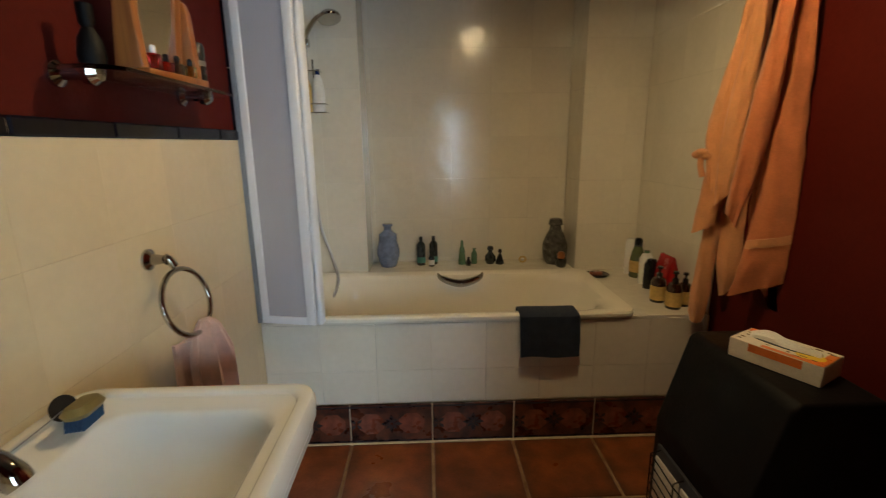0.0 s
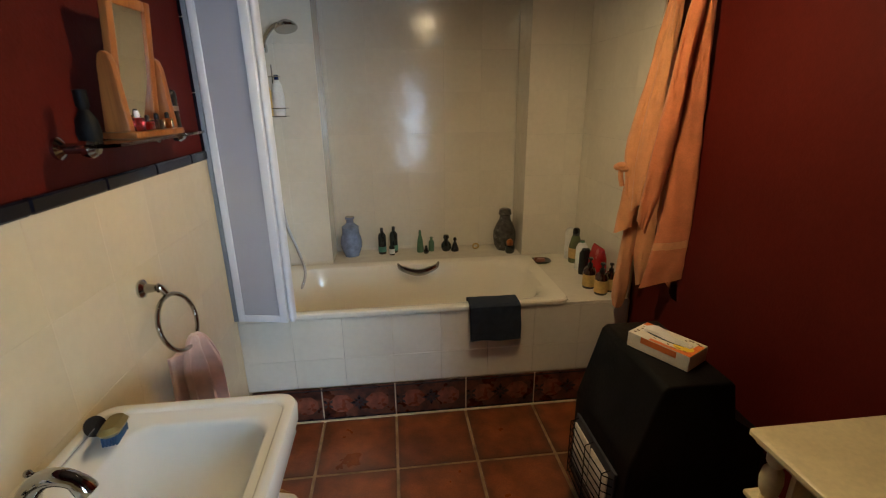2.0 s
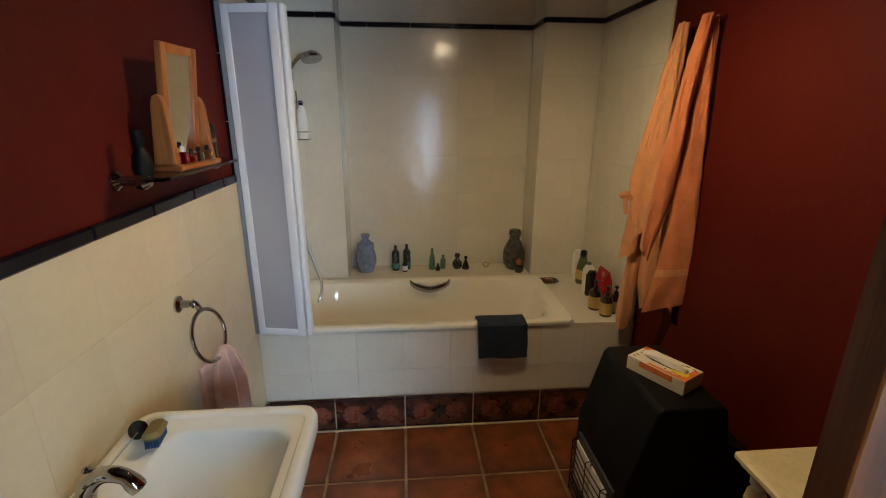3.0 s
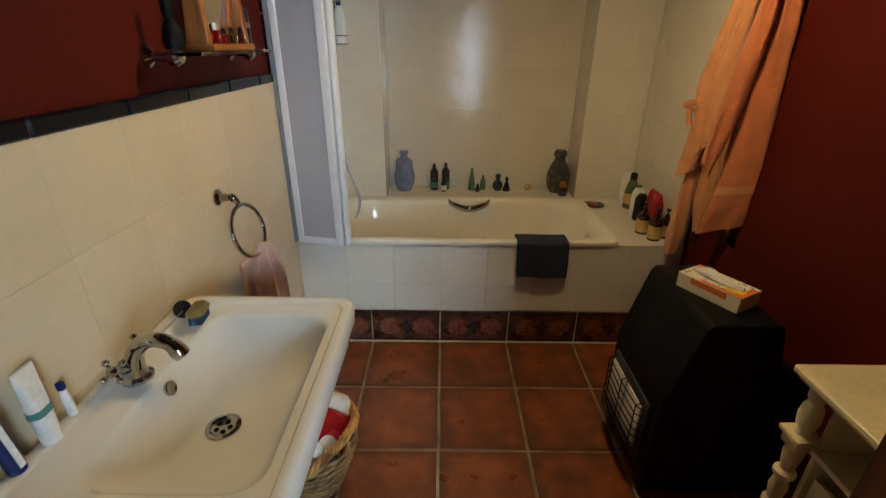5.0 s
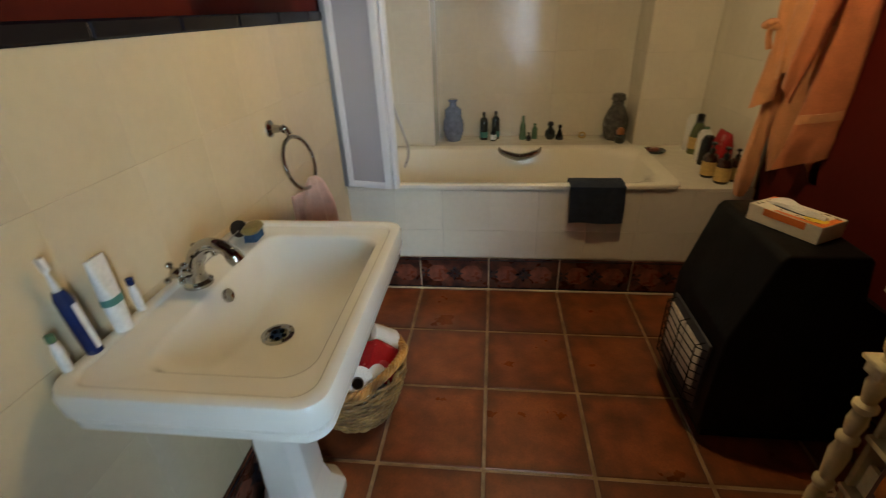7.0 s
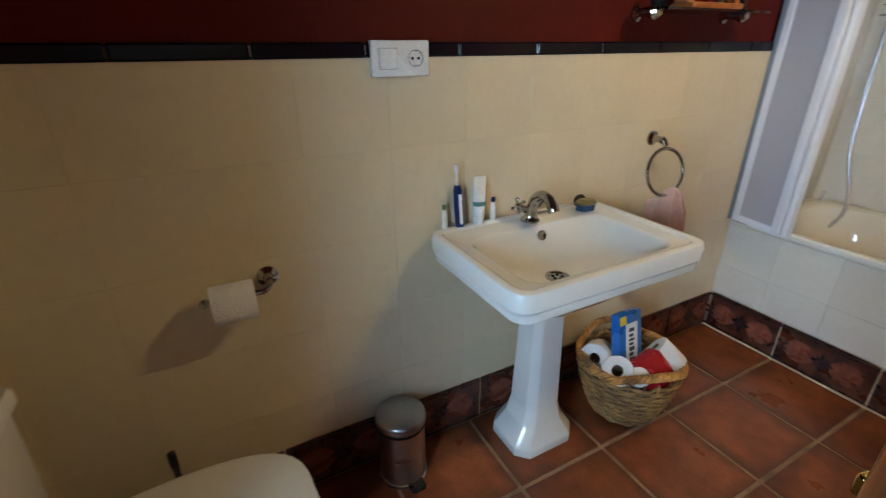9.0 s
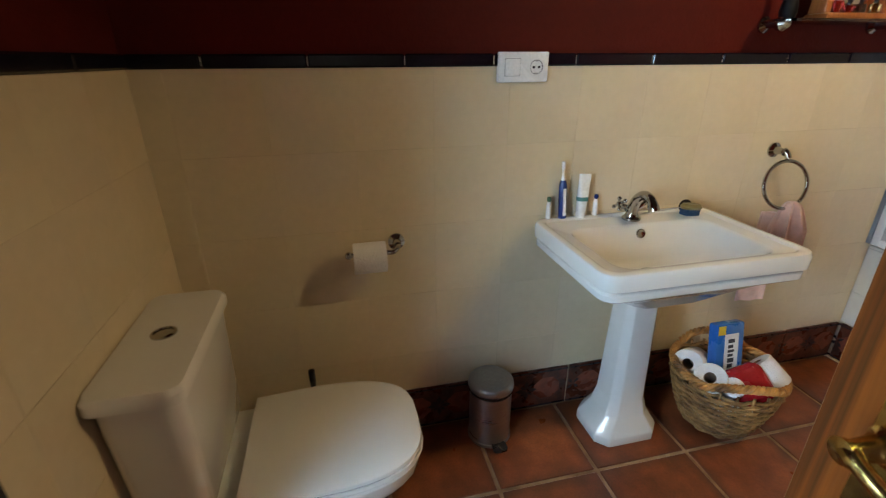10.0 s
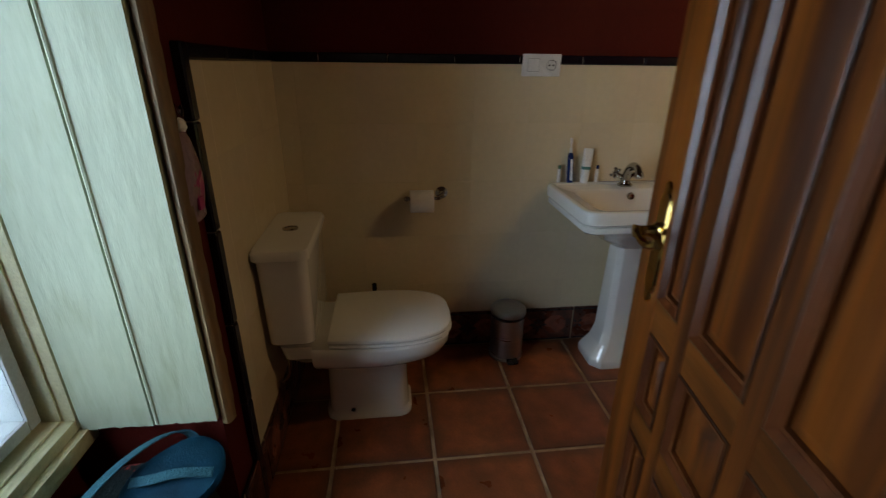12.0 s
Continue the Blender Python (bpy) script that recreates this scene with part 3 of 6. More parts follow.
Z = DECK + 0.0005
ridges = [(0, 0), (0.045, 0)] + [((0.046 + 0.020 * math.sin(min(1, k / 13) * math.pi * 0.9)) + 0.0025 * (k % 2), 0.008 + k * 0.0105) for k in range(18)] + [(0.030, 0.205), (0.022, 0.215), (0.022, 0.232), (0.030, 0.238), (0.027, 0.25), (0.0, 0.25)]
bottle("vase", (-0.275, 2.59, Z), ridges, BLUE_GLASS, "ribbed blue grey glass vase on the niche ledge", cat="vase")
bottle("vase", (0.700, 2.585, Z), [(0, 0), (0.048, 0), (0.066, 0.03), (0.074, 0.08), (0.072, 0.12), (0.055, 0.165), (0.036, 0.20), (0.032, 0.225), (0.042, 0.232), (0.036, 0.262), (0.024, 0.268), (0, 0.268)], SMOKE_GLASS, "smoky mottled glass urn on the niche ledge", cat="vase")
bottle("cosmetic_bottle", (-0.085, 2.60, Z), straight(0.025, 0.165), DARK_BOTTLE, "tall dark bottle with a teal label", straight(0.010, 0.165)[5:6] + [(0.010, 0.145), (0.010, 0.168), (0, 0.168)], None, label_ring(0.025, 0.015, 0.05), LABEL_TEAL)
bottle("cosmetic_bottle", (-0.012, 2.62, Z), straight(0.025, 0.165), DARK_BOTTLE, "tall dark bottle with a teal label", [(0.010, 0.145), (0.010, 0.168), (0, 0.168)], None, label_ring(0.025, 0.015, 0.05), LABEL_TEAL)
bottle("cosmetic_bottle", (-0.025, 2.565, Z), straight(0.017, 0.075), DARK_BOTTLE, "small dark bottle with a pale label", [(0.008, 0.06), (0.008, 0.08), (0, 0.08)], None, label_ring(0.017, 0.01, 0.04), WHITE_PRINT)
bottle("scent_bottle", (0.155, 2.60, Z), [(0, 0), (0.021, 0), (0.022, 0.02), (0.017, 0.08), (0.008, 0.115), (0.010, 0.12), (0.007, 0.142), (0, 0.145)], GREEN_GLASS, "slim tapering pale green glass bottle")
bottle("scent_bottle", (0.228, 2.61, Z), [(0, 0), (0.017, 0), (0.018, 0.06), (0.008, 0.075), (0.008, 0.085), (0.012, 0.09), (0.0, 0.095)], GREEN_GLASS, "short pale green glass bottle")
bottle("scent_bottle", (0.190, 2.565, Z), [(0, 0), (0.014, 0), (0.018, 0.014), (0.010, 0.03), (0.006, 0.038), (0.009, 0.048), (0, 0.052)], DARK_BOTTLE, "tiny round dark glass bottle")
bottle("scent_bottle", (0.322, 2.60, Z), [(0, 0), (0.022, 0), (0.033, 0.02), (0.032, 0.045), (0.016, 0.066), (0.011, 0.076), (0.020, 0.086), (0.016, 0.104), (0, 0.108)], DARK_BOTTLE, "round dark glass bottle with a ball stopper")
bottle("scent_bottle", (0.378, 2.59, Z), [(0, 0), (0.024, 0), (0.025, 0.01), (0.012, 0.05), (0.006, 0.062), (0.012, 0.075), (0.008, 0.088), (0, 0.09)], BLACK_PLASTIC, "black cone shaped scent bottle")
t = thing("glass_trinket", (0.515, 2.60, Z + 0.018), "small ring shaped glass trinket", "ornament")
part("ring", tube([(0.515 + 0.018 * math.cos(a), 2.60, Z + 0.022 + 0.016 * math.sin(a)) for a in np.linspace(0, 2 * math.pi, 17)[:-1]], 0.0055, 8, True), LABEL_CREAM, t)
bottle("candle_cup", (0.715, 2.50, Z), [(0, 0), (0.024, 0), (0.032, 0.012), (0.032, 0.046), (0.026, 0.052), (0, 0.050)], DARK_BOTTLE, "dark cup with a brown cork top", [(0.020, 0.050), (0.022, 0.075), (0.012, 0.088), (0, 0.09)], STAND_WOOD, cat="candle holder")
bottle("lotion_bottle", (1.045, 2.345, Z), [(0, 0), (0.030, 0), (0.032, 0.01), (0.032, 0.17), (0.024, 0.19), (0.0, 0.195)], WHITE_PLASTIC, "white lotion bottle on the bath ledge", squash=0.6)
bottle("shampoo_bottle", (1.052, 2.28, Z), [(0, 0), (0.034, 0), (0.037, 0.01), (0.036, 0.10), (0.025, 0.15), (0.018, 0.165), (0, 0.165)], OLIVE_BOTTLE, "olive green shampoo bottle with a black cap", [(0.020, 0.165), (0.020, 0.20), (0.012, 0.208), (0, 0.208)], BLACK_PLASTIC, label_ring(0.0372, 0.03, 0.09), LABEL_CREAM)
bottle("lotion_bottle", (1.040, 2.16, Z), [(0, 0), (0.032, 0), (0.034, 0.01), (0.034, 0.13), (0.02, 0.155), (0, 0.158)], WHITE_PLASTIC, "white lotion bottle on the bath ledge", [(0.013, 0.158), (0.013, 0.17), (0, 0.17)], GREEN_GLASS, squash=0.6)
bottle("lotion_bottle", (1.030, 2.085, Z), [(0, 0), (0.032, 0), (0.034, 0.01), (0.034, 0.12), (0.02, 0.145), (0, 0.148)], BLACK_PLASTIC, "black shampoo bottle on the bath ledge", squash=0.7)
t = thing("sponge_bag", (1.06, 2.0, Z), "crimson red plastic refill pouch on the bath ledge", "refill pouch")
part("pouch", loft([rrect(1.06, 2.0, 0.030, 0.055, 0.02, Z), rrect(1.06, 2.0, 0.034, 0.062, 0.025, Z + 0.05), rrect(1.06, 2.0, 0.026, 0.062, 0.02, Z + 0.13), rrect(1.06, 2.0, 0.008, 0.060, 0.006, Z + 0.175), rrect(1.06, 2.0, 0.004, 0.056, 0.003, Z + 0.185)]), RED_PACK, t)
for x, y, s in ((0.975, 1.90, 1.0), (1.000, 1.815, 1.0), (1.062, 1.845, 0.9)):
    bottle("pump_bottle", (x, y, Z), [(r * s, h * s) for r, h in [(0, 0), (0.030, 0), (0.032, 0.006), (0.032, 0.09), (0.024, 0.108), (0.012, 0.114), (0, 0.114)]], AMBER, "amber brown glass pump bottle with a cream label",
           [(r * s, h * s) for r, h in [(0.013, 0.114), (0.013, 0.13), (0.005, 0.134), (0.005, 0.150), (0.013, 0.152), (0.010, 0.162), (0, 0.162)]], BLACK_PLASTIC, label_ring(0.0322 * s, 0.012 * s, 0.075 * s), LABEL_CREAM)
t = thing("soap_dish", (0.845, 2.30, Z), "flat dark metal soap dish with a bar of soap", "soap dish")
part("dish", loft([rrect(0.845, 2.30, 0.045, 0.028, 0.02, Z), rrect(0.845, 2.30, 0.066, 0.045, 0.03, Z + 0.014), rrect(0.845, 2.30, 0.062, 0.041, 0.03, Z + 0.015), rrect(0.845, 2.30, 0.042, 0.026, 0.02, Z + 0.006)]), DARK_BOTTLE, t)
t = thing("soap_bar", (0.845, 2.30, Z + 0.014), "small brown bar of soap on the dish", "soap")
part("bar", loft([rrect(0.845, 2.30, 0.030, 0.018, 0.012, Z + 0.007), rrect(0.845, 2.30, 0.034, 0.021, 0.014, Z + 0.016), rrect(0.845, 2.30, 0.028, 0.016, 0.012, Z + 0.026)]), SKIRT_ROSE, t)


# ---- west wall: basin, mirror shelf, towel ring ----
SY, SZ = 0.50, 0.805


def basin():
    t = thing("washbasin", (-0.5, SY, 0), "white porcelain pedestal washbasin with chamfered foot", "washbasin")
    cx, hx, hy = -0.480, 0.226, 0.322
    def r(dx, dy, rad, z, sh=0.0):
        return rrect(cx + sh, SY, hx - dx, hy - dy, rad, z)
    loops = [r(0.13, 0.20, 0.05, SZ - 0.19), r(0.08, 0.11, 0.06, SZ - 0.135), r(0.035, 0.045, 0.05, SZ - 0.092), r(0.014, 0.016, 0.04, SZ - 0.084), r(0.008, 0.010, 0.04, SZ - 0.078), r(0.007, 0.009, 0.04, SZ - 0.062), r(0.010, 0.012, 0.04, SZ - 0.0585), r(0.017, 0.019, 0.04, SZ - 0.0575), r(0.017, 0.019, 0.04, SZ - 0.0525), r(0.006, 0.007, 0.045, SZ - 0.0510), r(0.001, 0.002, 0.045, SZ - 0.047),
             r(0.0, 0.0, 0.045, SZ - 0.012), r(0.004, 0.004, 0.045, SZ - 0.002), r(0.010, 0.010, 0.045, SZ), r(0.023, 0.023, 0.04, SZ), r(0.027, 0.027, 0.038, SZ - 0.002), r(0.030, 0.030, 0.036, SZ - 0.0075), r(0.034, 0.034, 0.036, SZ - 0.009)]
    inner = [(0.073, 0.070, 0.050, -0.010, 0.026), (0.078, 0.075, 0.055, -0.013, 0.026), (0.082, 0.079, 0.06, -0.023, 0.026), (0.091, 0.089, 0.07, -0.055, 0.028), (0.104, 0.114, 0.085, -0.098, 0.026), (0.125, 0.165, 0.08, -0.122, 0.015), (0.150, 0.215, 0.07, -0.130, 0.0), (0.186, 0.282, 0.039, -0.134, -0.010)]
    loops += [rrect(cx + sh, SY + 0.0, hx - dx, hy - dy, rad, SZ + dz) for dx, dy, rad, dz, sh in inner]
    part("bowl", loft(loops), PORCELAIN, t)
    ped = []
    for z, a, b in ((0.0, 0.105, 0.125), (0.035, 0.105, 0.125), (0.05, 0.098, 0.118), (0.10, 0.080, 0.085), (0.16, 0.070, 0.070), (0.60, 0.055, 0.060), (0.63, 0.062, 0.072), (0.65, 0.062, 0.072), (0.655, 0.056, 0.066), (SZ - 0.17, 0.07, 0.10)):
        c = min(a, b) * 0.38
        x0 = -0.560
        ped.append([(x0 + sx * ax, SY + 0.018 + sy * ay, z) for sx, sy, ax, ay in ((1, 1, a, b - c), (1, 1, a - c, b), (-1, 1, a - c, b), (-1, 1, a, b - c), (-1, -1, a, b - c), (-1, -1, a - c, b), (1, -1, a - c, b), (1, -1, a, b - c))])
    bm = loft(ped)
    bmesh.ops.bevel(bm, geom=bm.edges[:], offset=0.004, segments=2, profile=0.5, affect="EDGES")
    part("pedestal", bm, PORCELAIN, t)
    dx, dy, dz = -0.490, SY, SZ - 0.1335
    part("drain", lathe([(0.036, -0.001), (0.036, 0.003), (0.028, 0.004), (0.024, 0.0005), (0.0, 0.0005)], (dx, dy, dz)), CHROME, t, "chrome waste fitting")
    bm = bmesh.new()
    for k in range(5):
        a = 2 * math.pi * k / 5
        join(bm, lathe([(0, 0), (0.0055, 0), (0.0055, 0.0012), (0, 0.0012)], (dx + 0.014 * math.cos(a), dy + 0.014 * math.sin(a), dz + 0.0004), 10))
    part("drain_holes", bm, HOLE, t)
    m = Matrix.Translation((-0.5850, SY + 0.01, SZ - 0.038)) @ Euler((0, radians(70), 0)).to_matrix().to_4x4()
    part("overflow_ring", turned(lathe([(0.0115, -0.004), (0.0155, -0.004), (0.0155, 0.002), (0.0135, 0.003), (0.0115, 0.002)], n=20), m), CHROME, t, "chrome overflow ring")
    part("overflow_hole", turned(lathe([(0, -0.004), (0.0114, -0.004), (0.0114, 0.0006), (0, 0.0006)], n=16), m), HOLE, t, "dark overflow hole")
    v = part("valve", tube(curve_points([(-0.714, SY - 0.140, 0.605), (-0.68, SY - 0.140, 0.605), (-0.640, SY - 0.140, 0.605)], 4), 0.010, 10), CHROME, t, "dull shut-off valve")
    part("valve_knob", turned(lathe([(0, 0), (0.013, 0.001), (0.015, 0.006), (0.013, 0.020), (0, 0.022)], n=14), Matrix.Translation((-0.639, SY - 0.140, 0.605)) @ Euler((0, radians(90), 0)).to_matrix().to_4x4()), BLACK_PLASTIC, v)
    part("supply_hose", tube(curve_points([(-0.660, SY - 0.140, 0.612), (-0.655, SY - 0.125, 0.660), (-0.645, SY - 0.070, 0.690), (-0.63, SY - 0.01, 0.690)], 6), 0.006, 8), STEEL, t, "thin braided supply hose")


basin()


def tap():
    x, y, z = -0.640, SY + 0.005, SZ - 0.006
    t = thing("basin_tap", (x, y, z), "old fashioned chrome mixer tap with cross handles", "tap")
    part("base", lathe([(0, 0), (0.030, 0), (0.030, 0.006), (0.022, 0.012), (0.018, 0.03), (0.020, 0.045), (0.014, 0.052), (0, 0.055)], (x, y, z)), CHROME, t)
    sp = curve_points([(x, y, z + 0.025), (x + 0.012, y, z + 0.065), (x + 0.045, y, z + 0.092), (x + 0.082, y, z + 0.086), (x + 0.104, y, z + 0.056)], 6)
    part("spout", tube(sp, [0.0185 - 0.0045 * k / 19 for k in range(20)] + [0.0150, 0.0165, 0.0170, 0.0170, 0.0155], 16), CHROME, t)
    for s in (-1, 1):
        m = Matrix.Translation((x - 0.002, y + s * 0.016, z + 0.034)) @ Euler((radians(-s * 58), 0, 0)).to_matrix().to_4x4()
        h = part("handle", turned(lathe([(0.009, 0), (0.010, 0.02), (0.007, 0.032), (0.011, 0.036), (0.011, 0.044), (0.004, 0.048), (0, 0.050)], n=14), m), CHROME, t, "chrome cross handle")
        bm = bmesh.new()
        for k in range(4):
            a = math.pi / 4 + k * math.pi / 2
            tube([(0, 0, 0.040), (0.019 * math.cos(a), 0.019 * math.sin(a), 0.040)], 0.0042, 8, bm=bm)
            ball((0.022 * math.cos(a), 0.022 * math.sin(a), 0.040), 0.0072, bm, 10)
        part("cross", turned(bm, m), CHROME, h)
    chain = curve_points([(x + 0.004, y + 0.02, z + 0.010), (-0.668, y + 0.07, z + 0.006), (-0.672, y + 0.12, z + 0.006), (-0.665, y + 0.185, z + 0.014), (-0.660, y + 0.215, z + 0.020)], 10)
    part("chain", tube(chain, 0.0013, 6), STEEL, t, "thin plug chain")
    part("plug", turned(lathe([(0, 0), (0.018, 0), (0.022, 0.012), (0, 0.014)]), Matrix.Translation((-0.662, y + 0.228, z + 0.018)) @ Euler((radians(60), radians(20), 0)).to_matrix().to_4x4()), BLACK_PLASTIC, t, "black rubber plug")


tap()
b = thing("nail_brush", (-0.62, SY + 0.21, SZ), "olive wood nail brush with blue bristles on the basin", "nail brush")
m = Matrix.Translation((-0.61, SY + 0.20, SZ)) @ Matrix.Rotation(radians(12), 4, "Z") @ Matrix.Rotation(radians(-8), 4, "X")
part("back", turned(loft([rrect(0, 0, 0.017, 0.037, 0.016, 0.022), rrect(0, 0, 0.021, 0.042, 0.019, 0.030), rrect(0, 0, 0.014, 0.034, 0.013, 0.040)]), m), PINE_BRUSH, b)
bm = bmesh.new()
for i in range(5):
    for j in range(10):
        join(bm, loft([circle(-0.012 + 0.006 * i, -0.030 + 0.0067 * j, 0.0028, z, 6) for z in (0.002, 0.024)]))
part("bristles", turned(bm, m), BLUE_BRISTLE, b, "blue bristles", kind="stuff")

for k, (x, y) in enumerate(((-0.696, 0.235), (-0.690, 0.400))):
    b = thing("brush_holder", (x, y, SZ), "small white interdental brush in a stand", "toothbrush")
    part("handle", turned(lathe([(0, 0), (0.008, 0), (0.008, 0.04), (0.005, 0.055), (0.0, 0.055)], n=12), Matrix.Translation((x, y, SZ)) @ Euler((0, radians(-2), 0)).to_matrix().to_4x4()), WHITE_PLASTIC, b)
    part("tip", turned(lathe([(0.004, 0.055), (0.007, 0.058), (0.007, 0.07), (0, 0.072)], n=12), Matrix.Translation((x, y, SZ)) @ Euler((0, radians(-2), 0)).to_matrix().to_4x4()), BLUE_PLASTIC if k else GREEN_GLASS, b, "coloured tip")
m = Matrix.Translation((-0.689, 0.282, SZ)) @ Euler((radians(3), radians(-2.5), 0)).to_matrix().to_4x4()
b = thing("electric_toothbrush", (-0.689, 0.282, SZ), "blue and white electric toothbrush leaning on the wall", "toothbrush")
part("handle", turned(lathe([(0, 0), (0.013, 0), (0.014, 0.05), (0.013, 0.11), (0.009, 0.125), (0, 0.125)]), m), BLUE_PLASTIC, b)
part("neck", turned(lathe([(0.006, 0.125), (0.003, 0.15), (0.003, 0.165), (0.0, 0.166)], n=12), m), WHITE_PLASTIC, b)
part("brush_head", turned(box(-0.004, 0.008, -0.005, 0.005, 0.160, 0.185, 0.003), m), PAPER, b, "worn brush head")
part("stripe", turned(box(0.0125, 0.0150, -0.005, 0.005, 0.01, 0.10, 0.001), m), WHITE_PLASTIC, b, "white grip stripe")
m = Matrix.Translation((-0.682, 0.342, SZ)) @ Euler((radians(-4), radians(-3), radians(8))).to_matrix().to_4x4()
b = thing("toothpaste_tube", (-0.682, 0.342, SZ), "white toothpaste tube standing on its cap", "toothpaste tube")
part("tube", turned(loft([rrect(0, 0, 0.015, 0.016, 0.015, 0.018), rrect(0, 0, 0.012, 0.0195, 0.012, 0.07), rrect(0, 0, 0.003, 0.022, 0.002, 0.142)]), m), WHITE_PLASTIC, b)
part("cap", turned(lathe([(0, 0), (0.015, 0), (0.015, 0.018), (0, 0.018)]), m), WHITE_PLASTIC, b)
part("print_band", turned(loft([rrect(0, 0, 0.0135, 0.0196, 0.012, 0.055), rrect(0, 0, 0.0128, 0.0203, 0.012, 0.068)]), m), LABEL_TEAL, b, "teal printed band")


def towel_ring():
    y, z = 1.095, 0.985
    t = thing("towel_ring", (WEST, y, z), "chrome towel ring fixed to the tiled wall", "towel ring")
    m = Matrix.Translation((WEST, y, z)) @ Euler((0, radians(90), 0)).to_matrix().to_4x4()
    part("mount", turned(lathe([(0.026, 0), (0.026, 0.006), (0.014, 0.014), (0.010, 0.040), (0.014, 0.046), (0, 0.050)]), m), CHROME, t, "round wall mount")
    part("arm", tube(curve_points([(WEST + 0.035, y, z), (WEST + 0.048, y + 0.004, z - 0.001), (WEST + 0.057, y + 0.009, z - 0.020)], 5), 0.010, 12), CHROME, t)
    cx, cy, cz = -0.639, 1.102, 0.875
    turn = Matrix.Translation((cx, cy, cz)) @ Matrix.Rotation(-0.117, 4, "Z") @ Matrix.Rotation(-0.23, 4, "Y")
    pts = [turn @ Vector((0, 0.083 * math.cos(a), 0.083 * math.sin(a))) for a in np.linspace(0, 2 * math.pi, 49)[:-1]]
    part("ring", tube(pts, 0.0065, 12, True), CHROME, t, "polished chrome ring")
    cx, cy = -0.622, 1.128
    w = thing("hand_towel", (cx, cy, cz - 0.1), "pale pink terry hand towel pulled through a ring", "towel")
    loops = []
    for k in range(26):
        u = k / 25
        z = cz - 0.080 - 0.235 * u
        wid = 0.027 + 0.034 * min(1, u * 2.6) ** 0.7
        thick = 0.022 + 0.010 * min(1, u * 3)
        loop = []
        for j in range(48):
            a = 2 * math.pi * j / 48
            fold = 1 + 0.80 * math.sin(a * 7 + 1.0 * u) * min(1, 0.35 + u * 2)
            loop.append((cx + 0.006 + thick * math.sin(a) * fold * (1 if math.sin(a) > 0 else 0.6) - 0.004 * u, cy + 0.004 + wid * math.cos(a) + 0.012 * u, z + 0.006 * math.sin(a * 3 + 2) * u))
        loops.append(loop)
    loops.insert(0, [(cx + (p[0] - cx) * 0.6, cy + (p[1] - cy) * 0.6, cz - 0.070) for p in loops[0]])
    spin = Matrix.Translation((cx, cy, cz)) @ Matrix.Rotation(radians(-26), 4, "Z") @ Matrix.Translation((-cx, -cy, -cz + 0.014))
    part("cloth", turned(loft(loops), spin), TOWEL_PINK, w)
    bm = bmesh.new()
    loops = []
    for k in range(10):
        u = k / 9
        loops.append([(cx - 0.022 + 0.008 * math.sin(a) + 0.004 * math.sin(5 * a), cy - 0.035 + (0.038 + 0.01 * u) * math.cos(a), cz - 0.12 - 0.36 * u + 0.01 * math.cos(a) * u) for a in np.linspace(0, 2 * math.pi, 25)[:-1]])
    part("back_fall", turned(loft(loops), spin), TOWEL_PINK, w, "longer tail of the towel")


towel_ring()


